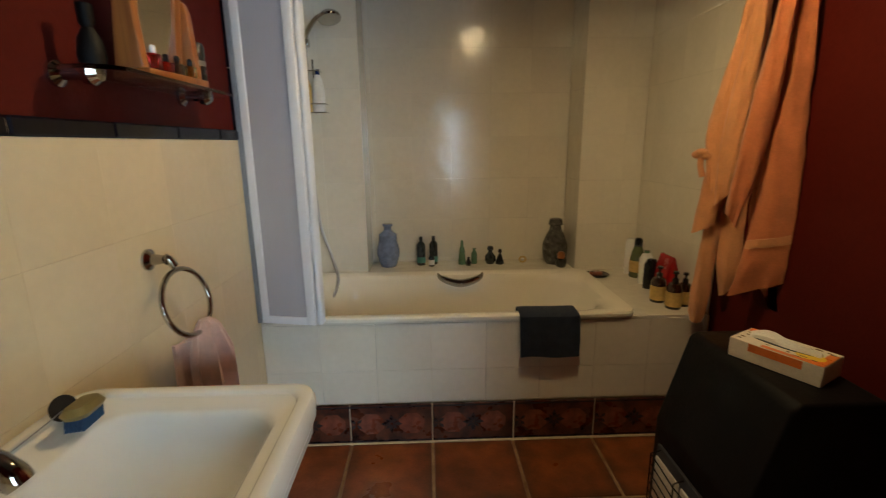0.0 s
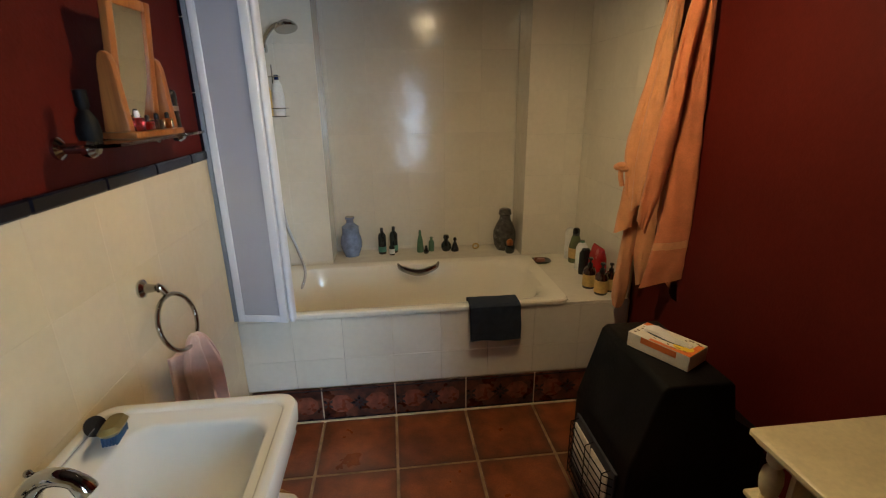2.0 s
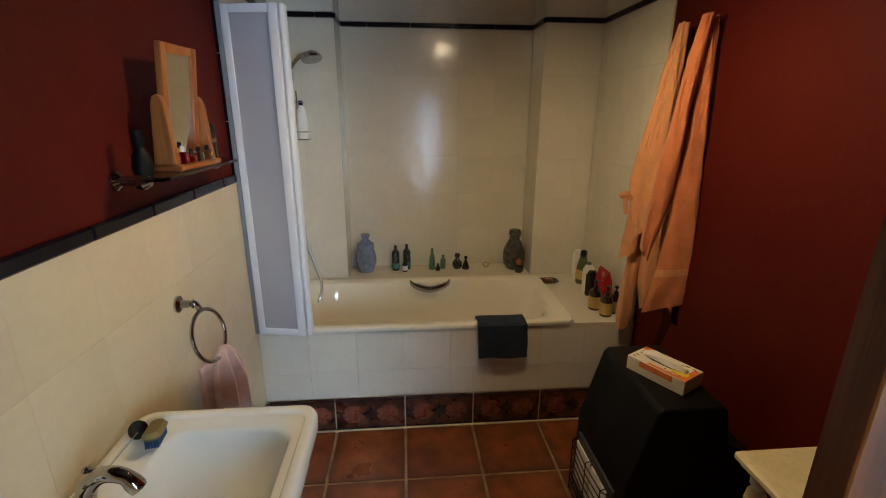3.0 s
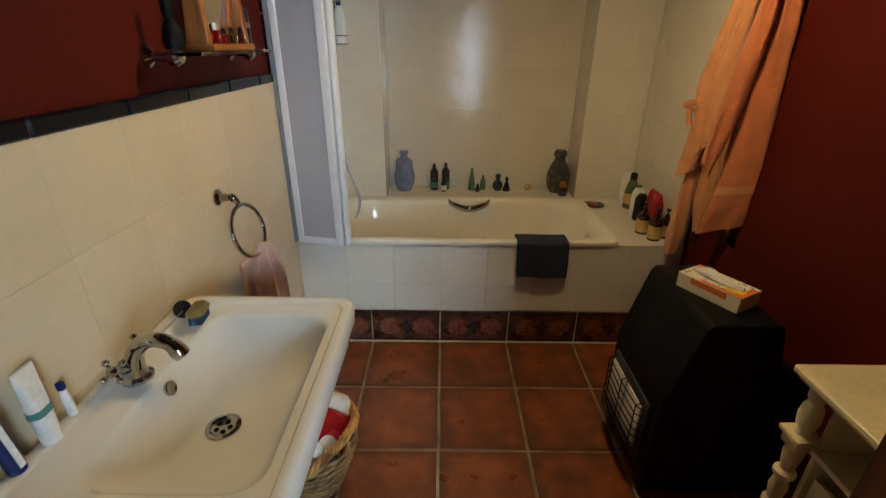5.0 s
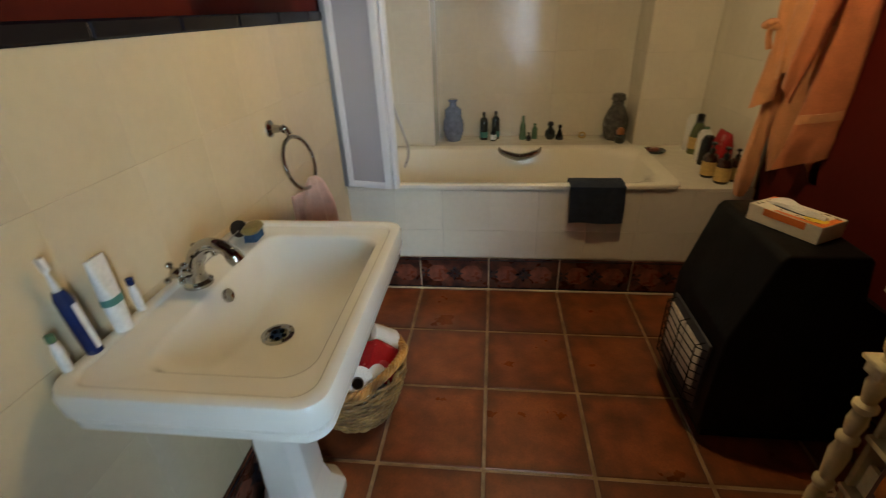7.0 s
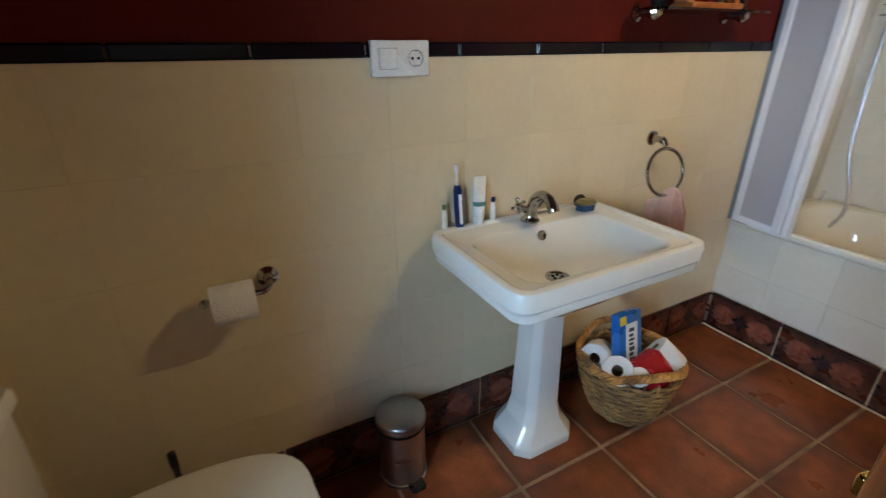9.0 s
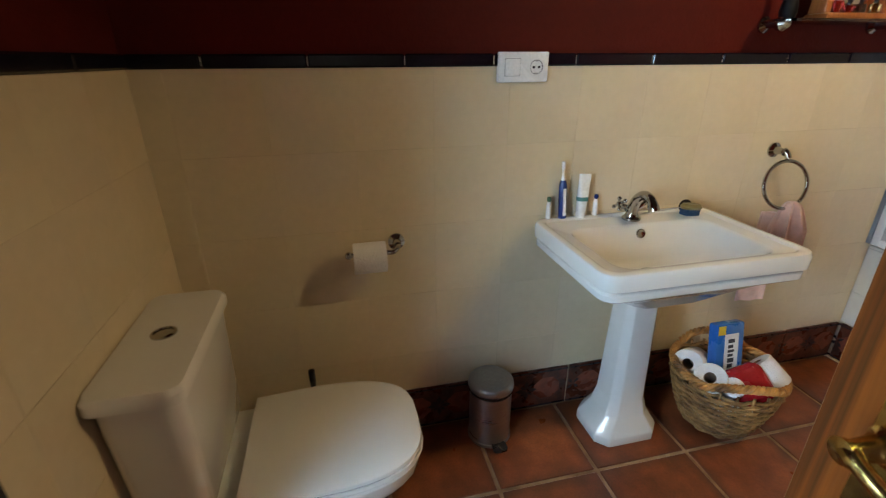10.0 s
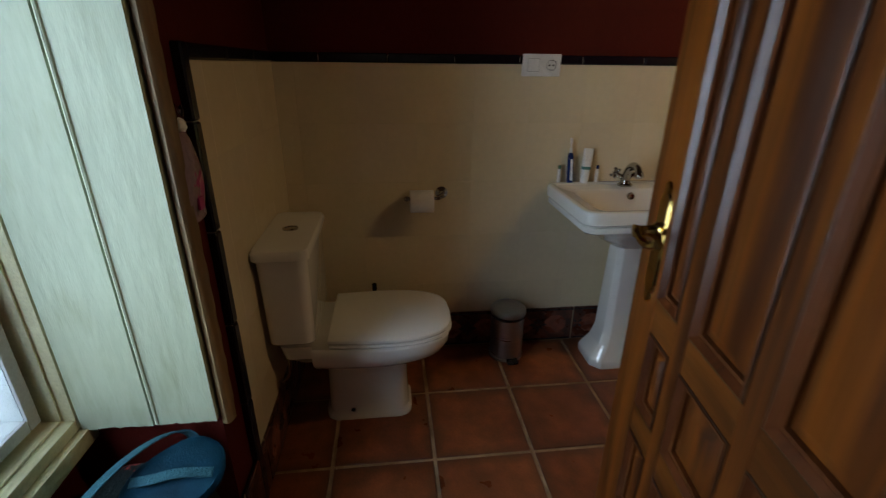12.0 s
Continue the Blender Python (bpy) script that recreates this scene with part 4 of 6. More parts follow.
def mirror_shelf():
    z = 1.385
    t = thing("glass_shelf", (WEST, 1.15, z), "clear glass wall shelf on round chrome brackets", "shelf")
    bm = loft([rrect(-0.652, 1.165, 0.062, 0.275, 0.05, z), rrect(-0.652, 1.165, 0.062, 0.275, 0.05, z + 0.008)])
    part("pane", bm, CLEAR, t, "clear glass shelf board", False)
    for y in (0.935, 1.375):
        m = Matrix.Translation((WEST - T, y, z - 0.002)) @ Euler((0, radians(90), 0)).to_matrix().to_4x4()
        part("bracket", turned(lathe([(0.024, 0), (0.024, 0.008), (0.012, 0.018), (0.012, 0.05), (0.020, 0.056), (0.022, 0.072), (0.014, 0.084), (0, 0.086)]), m), CHROME, t, "chrome shelf bracket")
    zt = z + 0.009
    s = thing("vanity_mirror", (-0.64, 1.16, zt), "orange pine swivel mirror on a glass shelf", "mirror")
    spin = Matrix.Translation((-0.643, 1.160, 0)) @ Matrix.Rotation(radians(-5), 4, "Z") @ Matrix.Translation((0.650, -1.160, 0))
    part("base", turned(box(-0.690, -0.606, 1.040, 1.262, zt, zt + 0.016, 0.004), spin), STAND_WOOD, s)
    for y in (1.052, 1.248):
        prof = [(-0.682, zt + 0.016), (-0.620, zt + 0.016), (-0.632, zt + 0.17), (-0.637, zt + 0.19), (-0.648, zt + 0.198), (-0.660, zt + 0.19), (-0.666, zt + 0.17)]
        bm = loft([[(x, y + d, zz) for x, zz in prof] for d in (-0.010, 0.010)])
        bmesh.ops.bevel(bm, geom=bm.edges[:], offset=0.003, segments=2, profile=0.5, affect="EDGES")
        part("post", turned(bm, spin), STAND_WOOD, s, "tapered pine post")
    m = spin @ Matrix.Translation((-0.650, 1.150, zt + 0.172)) @ Matrix.Rotation(radians(6), 4, "Y")
    w, h, f = 0.086, 0.155, 0.024
    for name, b in (("frame_side", (-0.009, 0.009, -w, -w + f, -h, h)), ("frame_side", (-0.009, 0.009, w - f, w, -h, h)), ("frame_top", (-0.009, 0.009, -w + f, w - f, h - f, h)), ("frame_bottom", (-0.009, 0.009, -w + f, w - f, -h, -h + f))):
        part(name, turned(box(*b, 0.0025), m), STAND_WOOD, s)
    part("mirror_glass", turned(box(-0.004, 0.003, -w + f, w - f, -h + f, h - f), m), MIRROR, s, "silvered mirror glass", False)
    for y, hgt, mt, lb in ((1.075, 0.045, RED_LIQUID, "small red perfume bottle"), (1.115, 0.030, RED_LIQUID, "small red perfume bottle"), (1.155, 0.034, AMBER, "small amber perfume bottle"), (1.205, 0.036, GOLD_LIQUID, "square golden perfume bottle")):
        p = thing("perfume_bottle", (-0.618, y, zt + 0.016), lb + " on the mirror stand", "perfume bottle")
        part("flask", turned(box(-0.628, -0.608, y - 0.013, y + 0.013, zt + 0.0165, zt + 0.016 + hgt * 0.72, 0.003), spin), mt, p)
        part("stopper", turned(lathe([(0, 0), (0.006, 0), (0.006, 0.012), (0.004, 0.016), (0, 0.016)], (-0.618, y, zt + 0.0165 + hgt * 0.72), 12), spin), WHITE_PLASTIC if hgt > 0.04 else BLACK_PLASTIC, p, "stopper")
    p = thing("deodorant_can", (-0.645, 1.318, zt), "black spray can with a silver band", "spray can")
    part("can", lathe([(0, 0), (0.021, 0), (0.022, 0.004), (0.022, 0.06), (0, 0.06)], (-0.645, 1.318, zt)), BLACK_PLASTIC, p)
    part("band", lathe([(0.0225, 0.060), (0.0225, 0.073), (0, 0.073)], (-0.645, 1.318, zt)), STEEL, p, "silver band")
    part("lid", lathe([(0.022, 0.0735), (0.022, 0.11), (0.018, 0.118), (0, 0.119)], (-0.645, 1.318, zt)), BLACK_PLASTIC, p, "black lid")
    p = thing("dark_bottle", (-0.66, 0.945, zt), "dark rounded cosmetic bottle on the glass shelf", "bottle")
    part("body", lathe([(0, 0), (0.020, 0), (0.024, 0.02), (0.020, 0.05), (0.009, 0.07), (0.013, 0.078), (0.013, 0.11), (0, 0.112)], (-0.66, 0.945, zt)), BLACK, p)


mirror_shelf()


def switch():
    y0, y1, z0, z1, x = 0.045, 0.197, 1.225, 1.306, WEST + 0.012
    t = thing("switch_plate", (x, 0.12, 1.265), "white double plate with light switch and socket", "light switch")
    part("plate", box(WEST - 0.004, x + 0.002, y0, y1, z0, z1, 0.004), WHITE_PLASTIC, t)
    # shade of the gap round the rocker, put in as a grey strip
    part("rocker_gap", box(x + 0.0016, x + 0.0026, y0 + 0.0185, y0 + 0.0655, z0 + 0.0165, z1 - 0.0165), GAP_GREY, t, "grey strip painted as the shaded gap round the rocker", False)
    part("rocker", box(x + 0.001, x + 0.006, y0 + 0.020, y0 + 0.064, z0 + 0.018, z1 - 0.018, 0.002), WHITE_PLASTIC, t, "square white rocker switch")
    m = Matrix.Translation((x + 0.001, y1 - 0.038, (z0 + z1) / 2)) @ Euler((0, radians(90), 0)).to_matrix().to_4x4()
    s = part("socket", turned(lathe([(0.022, 0), (0.024, 0.004), (0.020, 0.004), (0.0185, 0.0012), (0, 0.0012)]), m), WHITE_PLASTIC, t, "round recessed socket")
    part("recess_ring", turned(tube([(0.0190 * math.cos(a), 0.0190 * math.sin(a), 0.0022) for a in np.linspace(0, 2 * math.pi, 25)[:-1]], 0.0011, 6, True), m), DARK_PRINT, s)
    for d in (-0.008, 0.008):
        part("pin_hole", turned(lathe([(0, 0), (0.0036, 0), (0.0036, 0.001), (0, 0.001)], (d * 0.0, d, 0.0012), 10), m), BLACK_PLASTIC, s)
    for d in (-1, 1):
        part("earth_clip", turned(box(d * 0.017 - 0.0025, d * 0.017 + 0.0025, -0.003, 0.003, 0.0015, 0.005), m), STEEL, s, "metal earth clip", False)


switch()


def paper_holder():
    y, z = -0.265, 0.765
    t = thing("paper_holder", (WEST, y, z), "chrome toilet paper holder on the tiled wall", "toilet paper holder")
    m = Matrix.Translation((WEST, y, z)) @ Euler((0, radians(90), 0)).to_matrix().to_4x4()
    part("mount", turned(lathe([(0.026, 0), (0.026, 0.006), (0.014, 0.014), (0.010, 0.035), (0, 0.036)]), m), CHROME, t)
    ax, az, ry = WEST + 0.070, z - 0.006, y - 0.135
    part("arm", tube(curve_points([(WEST + 0.02, y, z), (WEST + 0.052, y - 0.002, z), (ax, y - 0.018, az), (ax, y - 0.05, az), (ax, ry - 0.012, az)], 6), 0.0075, 12), CHROME, t)
    part("knob", ball((ax, ry - 0.014, az), 0.011), CHROME, t)
    r = thing("toilet_roll", (ax, y - 0.085, az - 0.015), "white toilet roll on a chrome holder", "toilet roll")
    m = Matrix.Translation((ax, ry, az - 0.012)) @ Euler((radians(-90), 0, 0)).to_matrix().to_4x4()
    part("paper", turned(lathe([(0.020, 0), (0.045, 0), (0.046, 0.003), (0.046, 0.092), (0.045, 0.095), (0.020, 0.095), (0.020, 0.0)], n=32), m), PAPER, r)
    part("core", turned(lathe([(0.018, 0.002), (0.0198, 0.002), (0.0198, 0.093), (0.018, 0.093), (0.018, 0.002)], n=20), m), CARD, r, "cardboard core")


paper_holder()

# ---- toilet ----


def toilet():
    cx = -0.330
    t = thing("toilet", (cx, -0.6, 0), "white porcelain toilet with closed lid and low cistern", "toilet")
    y0, y1 = SOUTH + 0.004, SOUTH + 0.165
    cy, hy = (y0 + y1) / 2, (y1 - y0) / 2
    part("cistern", loft([rrect(cx, cy, 0.160, hy - 0.014, 0.03, 0.405), rrect(cx, cy, 0.176, hy - 0.008, 0.03, 0.42), rrect(cx, cy, 0.190, hy - 0.004, 0.03, 0.715)]), PORCELAIN, t)
    part("cistern_lid", loft([rrect(cx, cy, 0.192, hy - 0.002, 0.03, 0.716), rrect(cx, cy, 0.203, hy + 0.006, 0.03, 0.722), rrect(cx, cy, 0.203, hy + 0.006, 0.03, 0.742), rrect(cx, cy, 0.196, hy, 0.03, 0.752), rrect(cx, cy, 0.15, hy - 0.03, 0.03, 0.755)]), PORCELAIN, t)
    part("flush_button", lathe([(0.026, 0), (0.026, 0.004), (0.020, 0.006), (0.019, 0.003), (0.0, 0.004)], (cx, cy, 0.754)), CHROME, t, "chrome flush button")

    def dee(s, back, front, half, z):
        out = []
        n = 18
        for i in range(n + 1):
            a = -math.pi / 2 + math.pi * i / n
            ca, sa = math.cos(a), math.sin(a)
            out.append((cx + half * (abs(sa) ** 0.62) * (1 if sa > 0 else -1), front - (front - back) * 0.62 + (front - back) * 0.62 * (ca ** 0.75 if ca > 0 else 0), z))
        out += [(cx + half * 0.93, back, z), (cx - half * 0.93, back, z)]
        return out
    bk, fr = SOUTH + 0.14, -0.275
    loops = [dee(1, bk + 0.02, fr - 0.13, 0.105, 0.262), dee(1, bk + 0.005, fr - 0.06, 0.140, 0.283), dee(1, bk, fr - 0.022, 0.166, 0.312), dee(1, bk, fr - 0.004, 0.179, 0.345), dee(1, bk, fr, 0.182, 0.376), dee(1, bk, fr - 0.006, 0.176, 0.385)]
    part("bowl", loft(loops), PORCELAIN, t)
    part("shelf", loft([rrect(cx, SOUTH + 0.15, 0.09, 0.08, 0.03, 0.285), rrect(cx, SOUTH + 0.15, 0.14, 0.11, 0.03, 0.335), rrect(cx, SOUTH + 0.15, 0.145, 0.12, 0.03, 0.384)]), PORCELAIN, t)
    bk2 = SOUTH + 0.20
    part("seat", loft([dee(1, bk2, fr + 0.002, 0.180, 0.3880), dee(1, bk2, fr + 0.006, 0.184, 0.3940), dee(1, bk2, fr + 0.004, 0.182, 0.4020)]), PORCELAIN, t)
    part("lid", loft([dee(1, bk2, fr - 0.002, 0.180, 0.4035), dee(1, bk2 - 0.004, fr + 0.002, 0.184, 0.4100), dee(1, bk2 - 0.004, fr + 0.0, 0.182, 0.4180), dee(1, bk2 + 0.01, fr - 0.02, 0.165, 0.4250)]), PORCELAIN, t, "smooth white toilet lid")
    by = (-0.735 + -0.415) / 2 - 0.01
    fx = cx - 0.022
    part("foot", loft([rrect(fx, by, 0.096, 0.163, 0.05, 0.0), rrect(fx, by, 0.096, 0.163, 0.05, 0.016), rrect(fx, by, 0.089, 0.152, 0.05, 0.030), rrect(fx, by, 0.090, 0.148, 0.05, 0.225), rrect(fx, by, 0.108, 0.165, 0.06, 0.275)]), PORCELAIN, t)
    m = Matrix.Translation((fx + 0.092, by - 0.06, 0.045)) @ Euler((0, radians(90), 0)).to_matrix().to_4x4()
    part("bolt_cap", turned(lathe([(0, 0), (0.008, 0), (0.008, 0.003), (0, 0.004)], n=12), m), BLACK_PLASTIC, t)
    part("inlet_pipe", tube(curve_points([(cx + 0.10, SOUTH + 0.04, 0.40), (cx + 0.10, SOUTH + 0.05, 0.30), (cx + 0.08, SOUTH + 0.03, 0.22), (cx + 0.08, SOUTH + 0.002, 0.20)], 5), 0.007, 8), CHROME, t, "chrome inlet pipe")


toilet()
t = thing("toilet_brush", (-0.62, -0.56, 0), "black toilet brush in its round holder", "toilet brush")
part("holder", lathe([(0, 0), (0.050, 0), (0.052, 0.01), (0.048, 0.20), (0.030, 0.235), (0.022, 0.24), (0, 0.24)], (-0.62, -0.56, 0)), BLACK_PLASTIC, t)
part("handle", lathe([(0.008, 0.24), (0.0075, 0.33), (0.010, 0.36), (0.010, 0.395), (0.0, 0.40)], (-0.62, -0.56, 0), 12), BLACK_PLASTIC, t)

t = thing("pedal_bin", (-0.605, 0.035, 0), "brushed steel pedal bin with a grey lid", "pedal bin")
bx, by = -0.626, 0.037
part("body", lathe([(0, 0.0), (0.077, 0.0), (0.079, 0.006), (0.079, 0.012), (0.075, 0.014), (0.075, 0.208), (0, 0.208)], (bx, by, 0), 36), STEEL, t)
part("collar", lathe([(0.0765, 0.209), (0.079, 0.212), (0.079, 0.222), (0, 0.223)], (bx, by, 0), 36), BLACK_PLASTIC, t, "black plastic collar")
part("lid", lathe([(0.080, 0.224), (0.081, 0.230), (0.079, 0.244), (0.070, 0.253), (0.03, 0.258), (0, 0.259)], (bx, by, 0), 36), STEEL, t, "domed steel lid")
part("pedal", loft([rrect(bx + 0.088, by + 0.01, 0.022, 0.026, 0.012, 0.010), rrect(bx + 0.088, by + 0.01, 0.022, 0.026, 0.012, 0.018)]), BLACK_PLASTIC, t, "black pedal")


def basket():
    x, y = -0.496, 0.905
    t = thing("wicker_basket", (x, y, 0), "round willow basket filled with toilet rolls", "basket")
    H = 0.242

    def rad(z):
        return 0.092 + 0.084 * min(1, (z + 0.004) / 0.2) ** 0.6
    part("bottom", lathe([(0, 0.004), (0.094, 0.004), (0.098, 0.012), (0, 0.012)], (x, y, 0)), WICKER, t)
    bm, n = bmesh.new(), 22
    for r in range(17):
        z = 0.012 + r * (H - 0.02) / 17
        pts = []
        for i in range(n * 3):
            a = 2 * math.pi * i / (n * 3)
            w = 0.0065 * math.cos(a * n / 2 + math.pi * (r % 2)) + 0.0008 * math.sin(i * 7.3 + r)
            rr = rad(z) + w
            pts.append((x + rr * math.cos(a), y + rr * math.sin(a), z + 0.0012 * math.sin(i * 2.1 + r * 1.7)))
        tube(pts, 0.0064, 6, True, bm)
    part("weave", bm, WICKER, t, "woven willow strands", kind="stuff")
    bm = bmesh.new()
    for k in range(n):
        a = 2 * math.pi * k / n
        tube([(x + rad(z) * math.cos(a), y + rad(z) * math.sin(a), z) for z in np.linspace(0.01, H, 7)], 0.0045, 6, bm=bm)
    part("upright_weave", bm, WICKER, t, "upright willow stakes", kind="stuff")
    bm = bmesh.new()
    for s in range(3):
        pts = []
        for i in range(180):
            a = 2 * math.pi * i / 180
            b = a * 22 + 2 * math.pi * s / 3
            lift = 0.040 * max(0, abs(math.cos(a + 0.35)) - 0.72) / 0.28
            rr = rad(H) + 0.004 + 0.009 * math.cos(b)
            pts.append((x + rr * math.cos(a), y + rr * math.sin(a), H + lift + 0.009 * math.sin(b)))
        tube(pts, 0.0075, 6, True, bm)
    part("rim", bm, RIM_WICKER, t, "thick plaited rim with raised handles")

    def roll(px, py, pz, rx, ry, rz, lb="white toilet roll lying in a basket"):
        r = thing("toilet_roll", (px, py, pz), lb, "toilet roll", "rolls in the basket")
        m = Matrix.Translation((px, py, pz)) @ Euler((radians(rx), radians(ry), radians(rz))).to_matrix().to_4x4()
        part("paper", turned(lathe([(0.020, -0.05), (0.052, -0.05), (0.054, -0.046), (0.054, 0.046), (0.052, 0.05), (0.020, 0.05), (0.020, -0.05)], n=30), m), PAPER, r)
        part("core", turned(lathe([(0.0185, -0.048), (0.0198, -0.048), (0.0198, 0.048), (0.0185, 0.048), (0.0185, -0.048)], n=24), m), CARD, r, "cardboard core")
    roll(x + 0.078, y + 0.088, 0.250, 52, 0, -60)
    roll(x + 0.045, y - 0.100, 0.225, 25, 38, -30)
    roll(x - 0.070, y - 0.090, 0.225, 70, 0, 30)
    roll(x - 0.02, y + 0.03, 0.11, 90, 0, 10)
    roll(x + 0.065, y - 0.02, 0.12, 90, 0, 80)
    m = Matrix.Translation((x + 0.105, y - 0.015, 0.245)) @ Euler((radians(30), radians(42), radians(15))).to_matrix().to_4x4()
    p = thing("red_packet", (x + 0.11, y - 0.01, 0.25), "crumpled red plastic packet with a white patch", "packet")
    part("packet", turned(loft([rrect(0, 0, 0.058, 0.055, 0.02, -0.028), rrect(0, 0, 0.066, 0.063, 0.02, -0.018), rrect(0.002, 0, 0.064, 0.066, 0.03, 0.012), rrect(0, 0, 0.05, 0.045, 0.02, 0.026)]), m), RED_PACK, p)
    part("patch", turned(loft([circle(-0.01, -0.055, 0.036, 0.0, 20), circle(-0.01, -0.055, 0.034, 0.028, 20)]), m), WHITE_PRINT, p, "white round patch")
    m = Matrix.Translation((x - 0.035, y + 0.005, 0.315)) @ Euler((radians(-4), radians(-14), radians(6))).to_matrix().to_4x4()
    p = thing("paper_pack", (x - 0.035, y + 0.005, 0.25), "blue plastic pack of paper with a white strip", "packet")
    part("pack", turned(box(-0.02, 0.02, -0.066, 0.066, -0.13, 0.085, 0.008), m), BLUE_PACK, p)
    part("band", turned(box(0.0195, 0.0215, -0.030, 0.036, -0.12, 0.045, 0.0006), m), WHITE_PRINT, p, "white brand band", False)
    bm = bmesh.new()
    for k, (a, b) in enumerate(((-0.105, -0.088), (-0.082, -0.068), (-0.062, -0.046), (-0.040, -0.030), (-0.024, -0.014), (-0.008, 0.004), (0.012, 0.026))):
        box(0.0212, 0.0224, -0.014, 0.016 - 0.006 * (k % 2), a, b, bm=bm)
    part("print_bars", turned(bm, m), DARK_PRINT, p, "dark printing", False)
    part("yellow_corner", turned(box(0.0195, 0.0216, -0.062, -0.028, 0.045, 0.078, 0.0006), m), YELLOW_PRINT, p, "yellow corner patch", False)


basket()

# ---- east side: heater, tissue box, robes, table ----


def heater():
    t = thing("gas_heater", (0.88, 1.05, 0), "black mobile gas heater with a sloping front", "gas heater")
    y0, y1 = 0.845, 1.235
    prof = [(0.650, 0.06), (0.650, 0.425), (0.722, 0.690), (0.738, 0.705), (0.930, 0.705), (0.945, 0.690), (0.955, 0.57), (1.085, 0.50), (1.090, 0.06)]
    bm = loft([[(x, y, z) for x, z in prof] for y in (y0, y1)])
    bmesh.ops.bevel(bm, geom=bm.edges[:], offset=0.008, segments=3, profile=0.5, affect="EDGES")
    part("body", bm, BLACK, t)
    part("plinth", box(0.665, 1.08, y0 + 0.01, y1 - 0.01, 0.022, 0.062, 0.004), BLACK, t)
    for x in (0.70, 1.05):
        for y in (y0 + 0.04, y1 - 0.04):
            m = Matrix.Translation((x, y - 0.012, 0.0205)) @ Euler((radians(-90), 0, 0)).to_matrix().to_4x4()
            part("wheel", turned(lathe([(0, 0), (0.016, 0), (0.020, 0.004), (0.020, 0.02), (0.016, 0.024), (0, 0.024)], n=16), m), BLACK_PLASTIC, t, "small castor wheel")
    part("burner_frame", box(0.640, 0.651, y0 + 0.05, y1 - 0.04, 0.10, 0.36, 0.003), DARK_PRINT, t, "dark burner surround")
    for k in range(2):
        a = y0 + 0.085 + k * 0.135
        part("ceramic_plaque", box(0.634, 0.641, a, a + 0.122, 0.15, 0.325, 0.002), CERAMIC_PANEL, t, "white ceramic burner plaque")
    for k in range(8):
        z = 0.12 + 0.031 * k
        part("guard_wire", tube([(0.640, y0 + 0.055, z), (0.615, y0 + 0.075, z), (0.608, y0 + 0.2, z), (0.615, y1 - 0.065, z), (0.640, y1 - 0.045, z)], 0.0022, 6), BLACK, t)
    for y in (y0 + 0.075, y0 + 0.2, y1 - 0.065):
        part("guard_wire", tube([(0.638, y, 0.105), (0.612, y, 0.115), (0.610, y, 0.345), (0.638, y, 0.355)], 0.0022, 6), BLACK, t)
    part("control_knob", lathe([(0.018, 0), (0.016, 0.012), (0, 0.013)], (0.90, 1.12, 0.705), 18), BLACK_PLASTIC, t)


heater()


def tissue_box():
    p = thing("tissue_box", (0.84, 1.02, 0.706), "white cardboard tissue box with orange pattern", "tissue box")
    m = Matrix.Translation((0.830, 1.020, 0.7062)) @ Matrix.Rotation(radians(-61), 4, "Z")
    L, W, H = 0.100, 0.054, 0.050
    part("carton", turned(box(-L, L, -W, W, 0, H, 0.0015, 1), m), BOX_WHITE, p)
    bm = bmesh.new()
    for x0, x1, y0, y1 in ((-0.03, 0.100, -0.054, -0.040), (0.055, 0.100, -0.040, 0.0), (0.080, 0.100, 0.0, 0.036), (-0.096, -0.06, 0.028, 0.051)):
        box(x0, x1 - 0.001, y0 + 0.001, y1, H, H + 0.0008, bm=bm)
    box(-0.055, 0.06, -W - 0.0008, -W, 0.028, H - 0.002, bm=bm)
    part("orange_pattern", turned(bm, m), ORANGE_PRINT, p, "orange printed pattern", False)
    part("yellow_pattern", turned(loft([[(0.06 + 0.030 * math.cos(a), -0.015 + 0.022 * math.sin(a), H + z) for a in np.linspace(0, 2 * math.pi, 17)[:-1]] for z in (0.0001, 0.0012)]), m), YELLOW_PRINT, p, "yellow printed patch")
    bm = bmesh.new()
    rnd = random.Random(5)
    for k in range(26):
        x, y = rnd.uniform(-L + 0.01, L - 0.015), rnd.uniform(-W + 0.008, W - 0.012)
        if abs(x) < 0.07 and abs(y) < 0.028:
            continue
        box(x, x + rnd.uniform(0.006, 0.018), y, y + rnd.uniform(0.002, 0.006), H + 0.0006, H + 0.0014, bm=bm)
    part("dark_pattern", turned(bm, m), CARD, p, "brown printed marks", False, "stuff")
    part("slot", turned(loft([[(0.075 * math.cos(a), 0.020 * math.sin(a), z) for a in np.linspace(0, 2 * math.pi, 25)[:-1]] for z in (H + 0.0002, H + 0.0016)]), m), DARK_PRINT, p, "dark oval opening")
    loops = []
    for k in range(14):
        u = k / 13
        x = -0.075 + 0.15 * u
        hgt = 0.012 + 0.022 * math.sin(u * math.pi) * (0.6 + 0.4 * math.cos(u * 5))
        loops.append([(x, -0.014 + 0.004 * math.sin(8 * u), H - 0.002), (x + 0.004, -0.010, H + hgt * 0.5), (x, 0.002 + 0.010 * math.sin(6 * u), H + hgt), (x, 0.010, H + hgt * 0.4), (x, 0.014, H - 0.002)])
    part("tissue", turned(loft(loops, True, True, True), m), PAPER, p, "white tissue pulled half out")


tissue_box()


EW = EAST + T
ACROSS, AWAY = Vector((-0.822, 0.569, 0)), Vector((0.569, 0.822, 0))


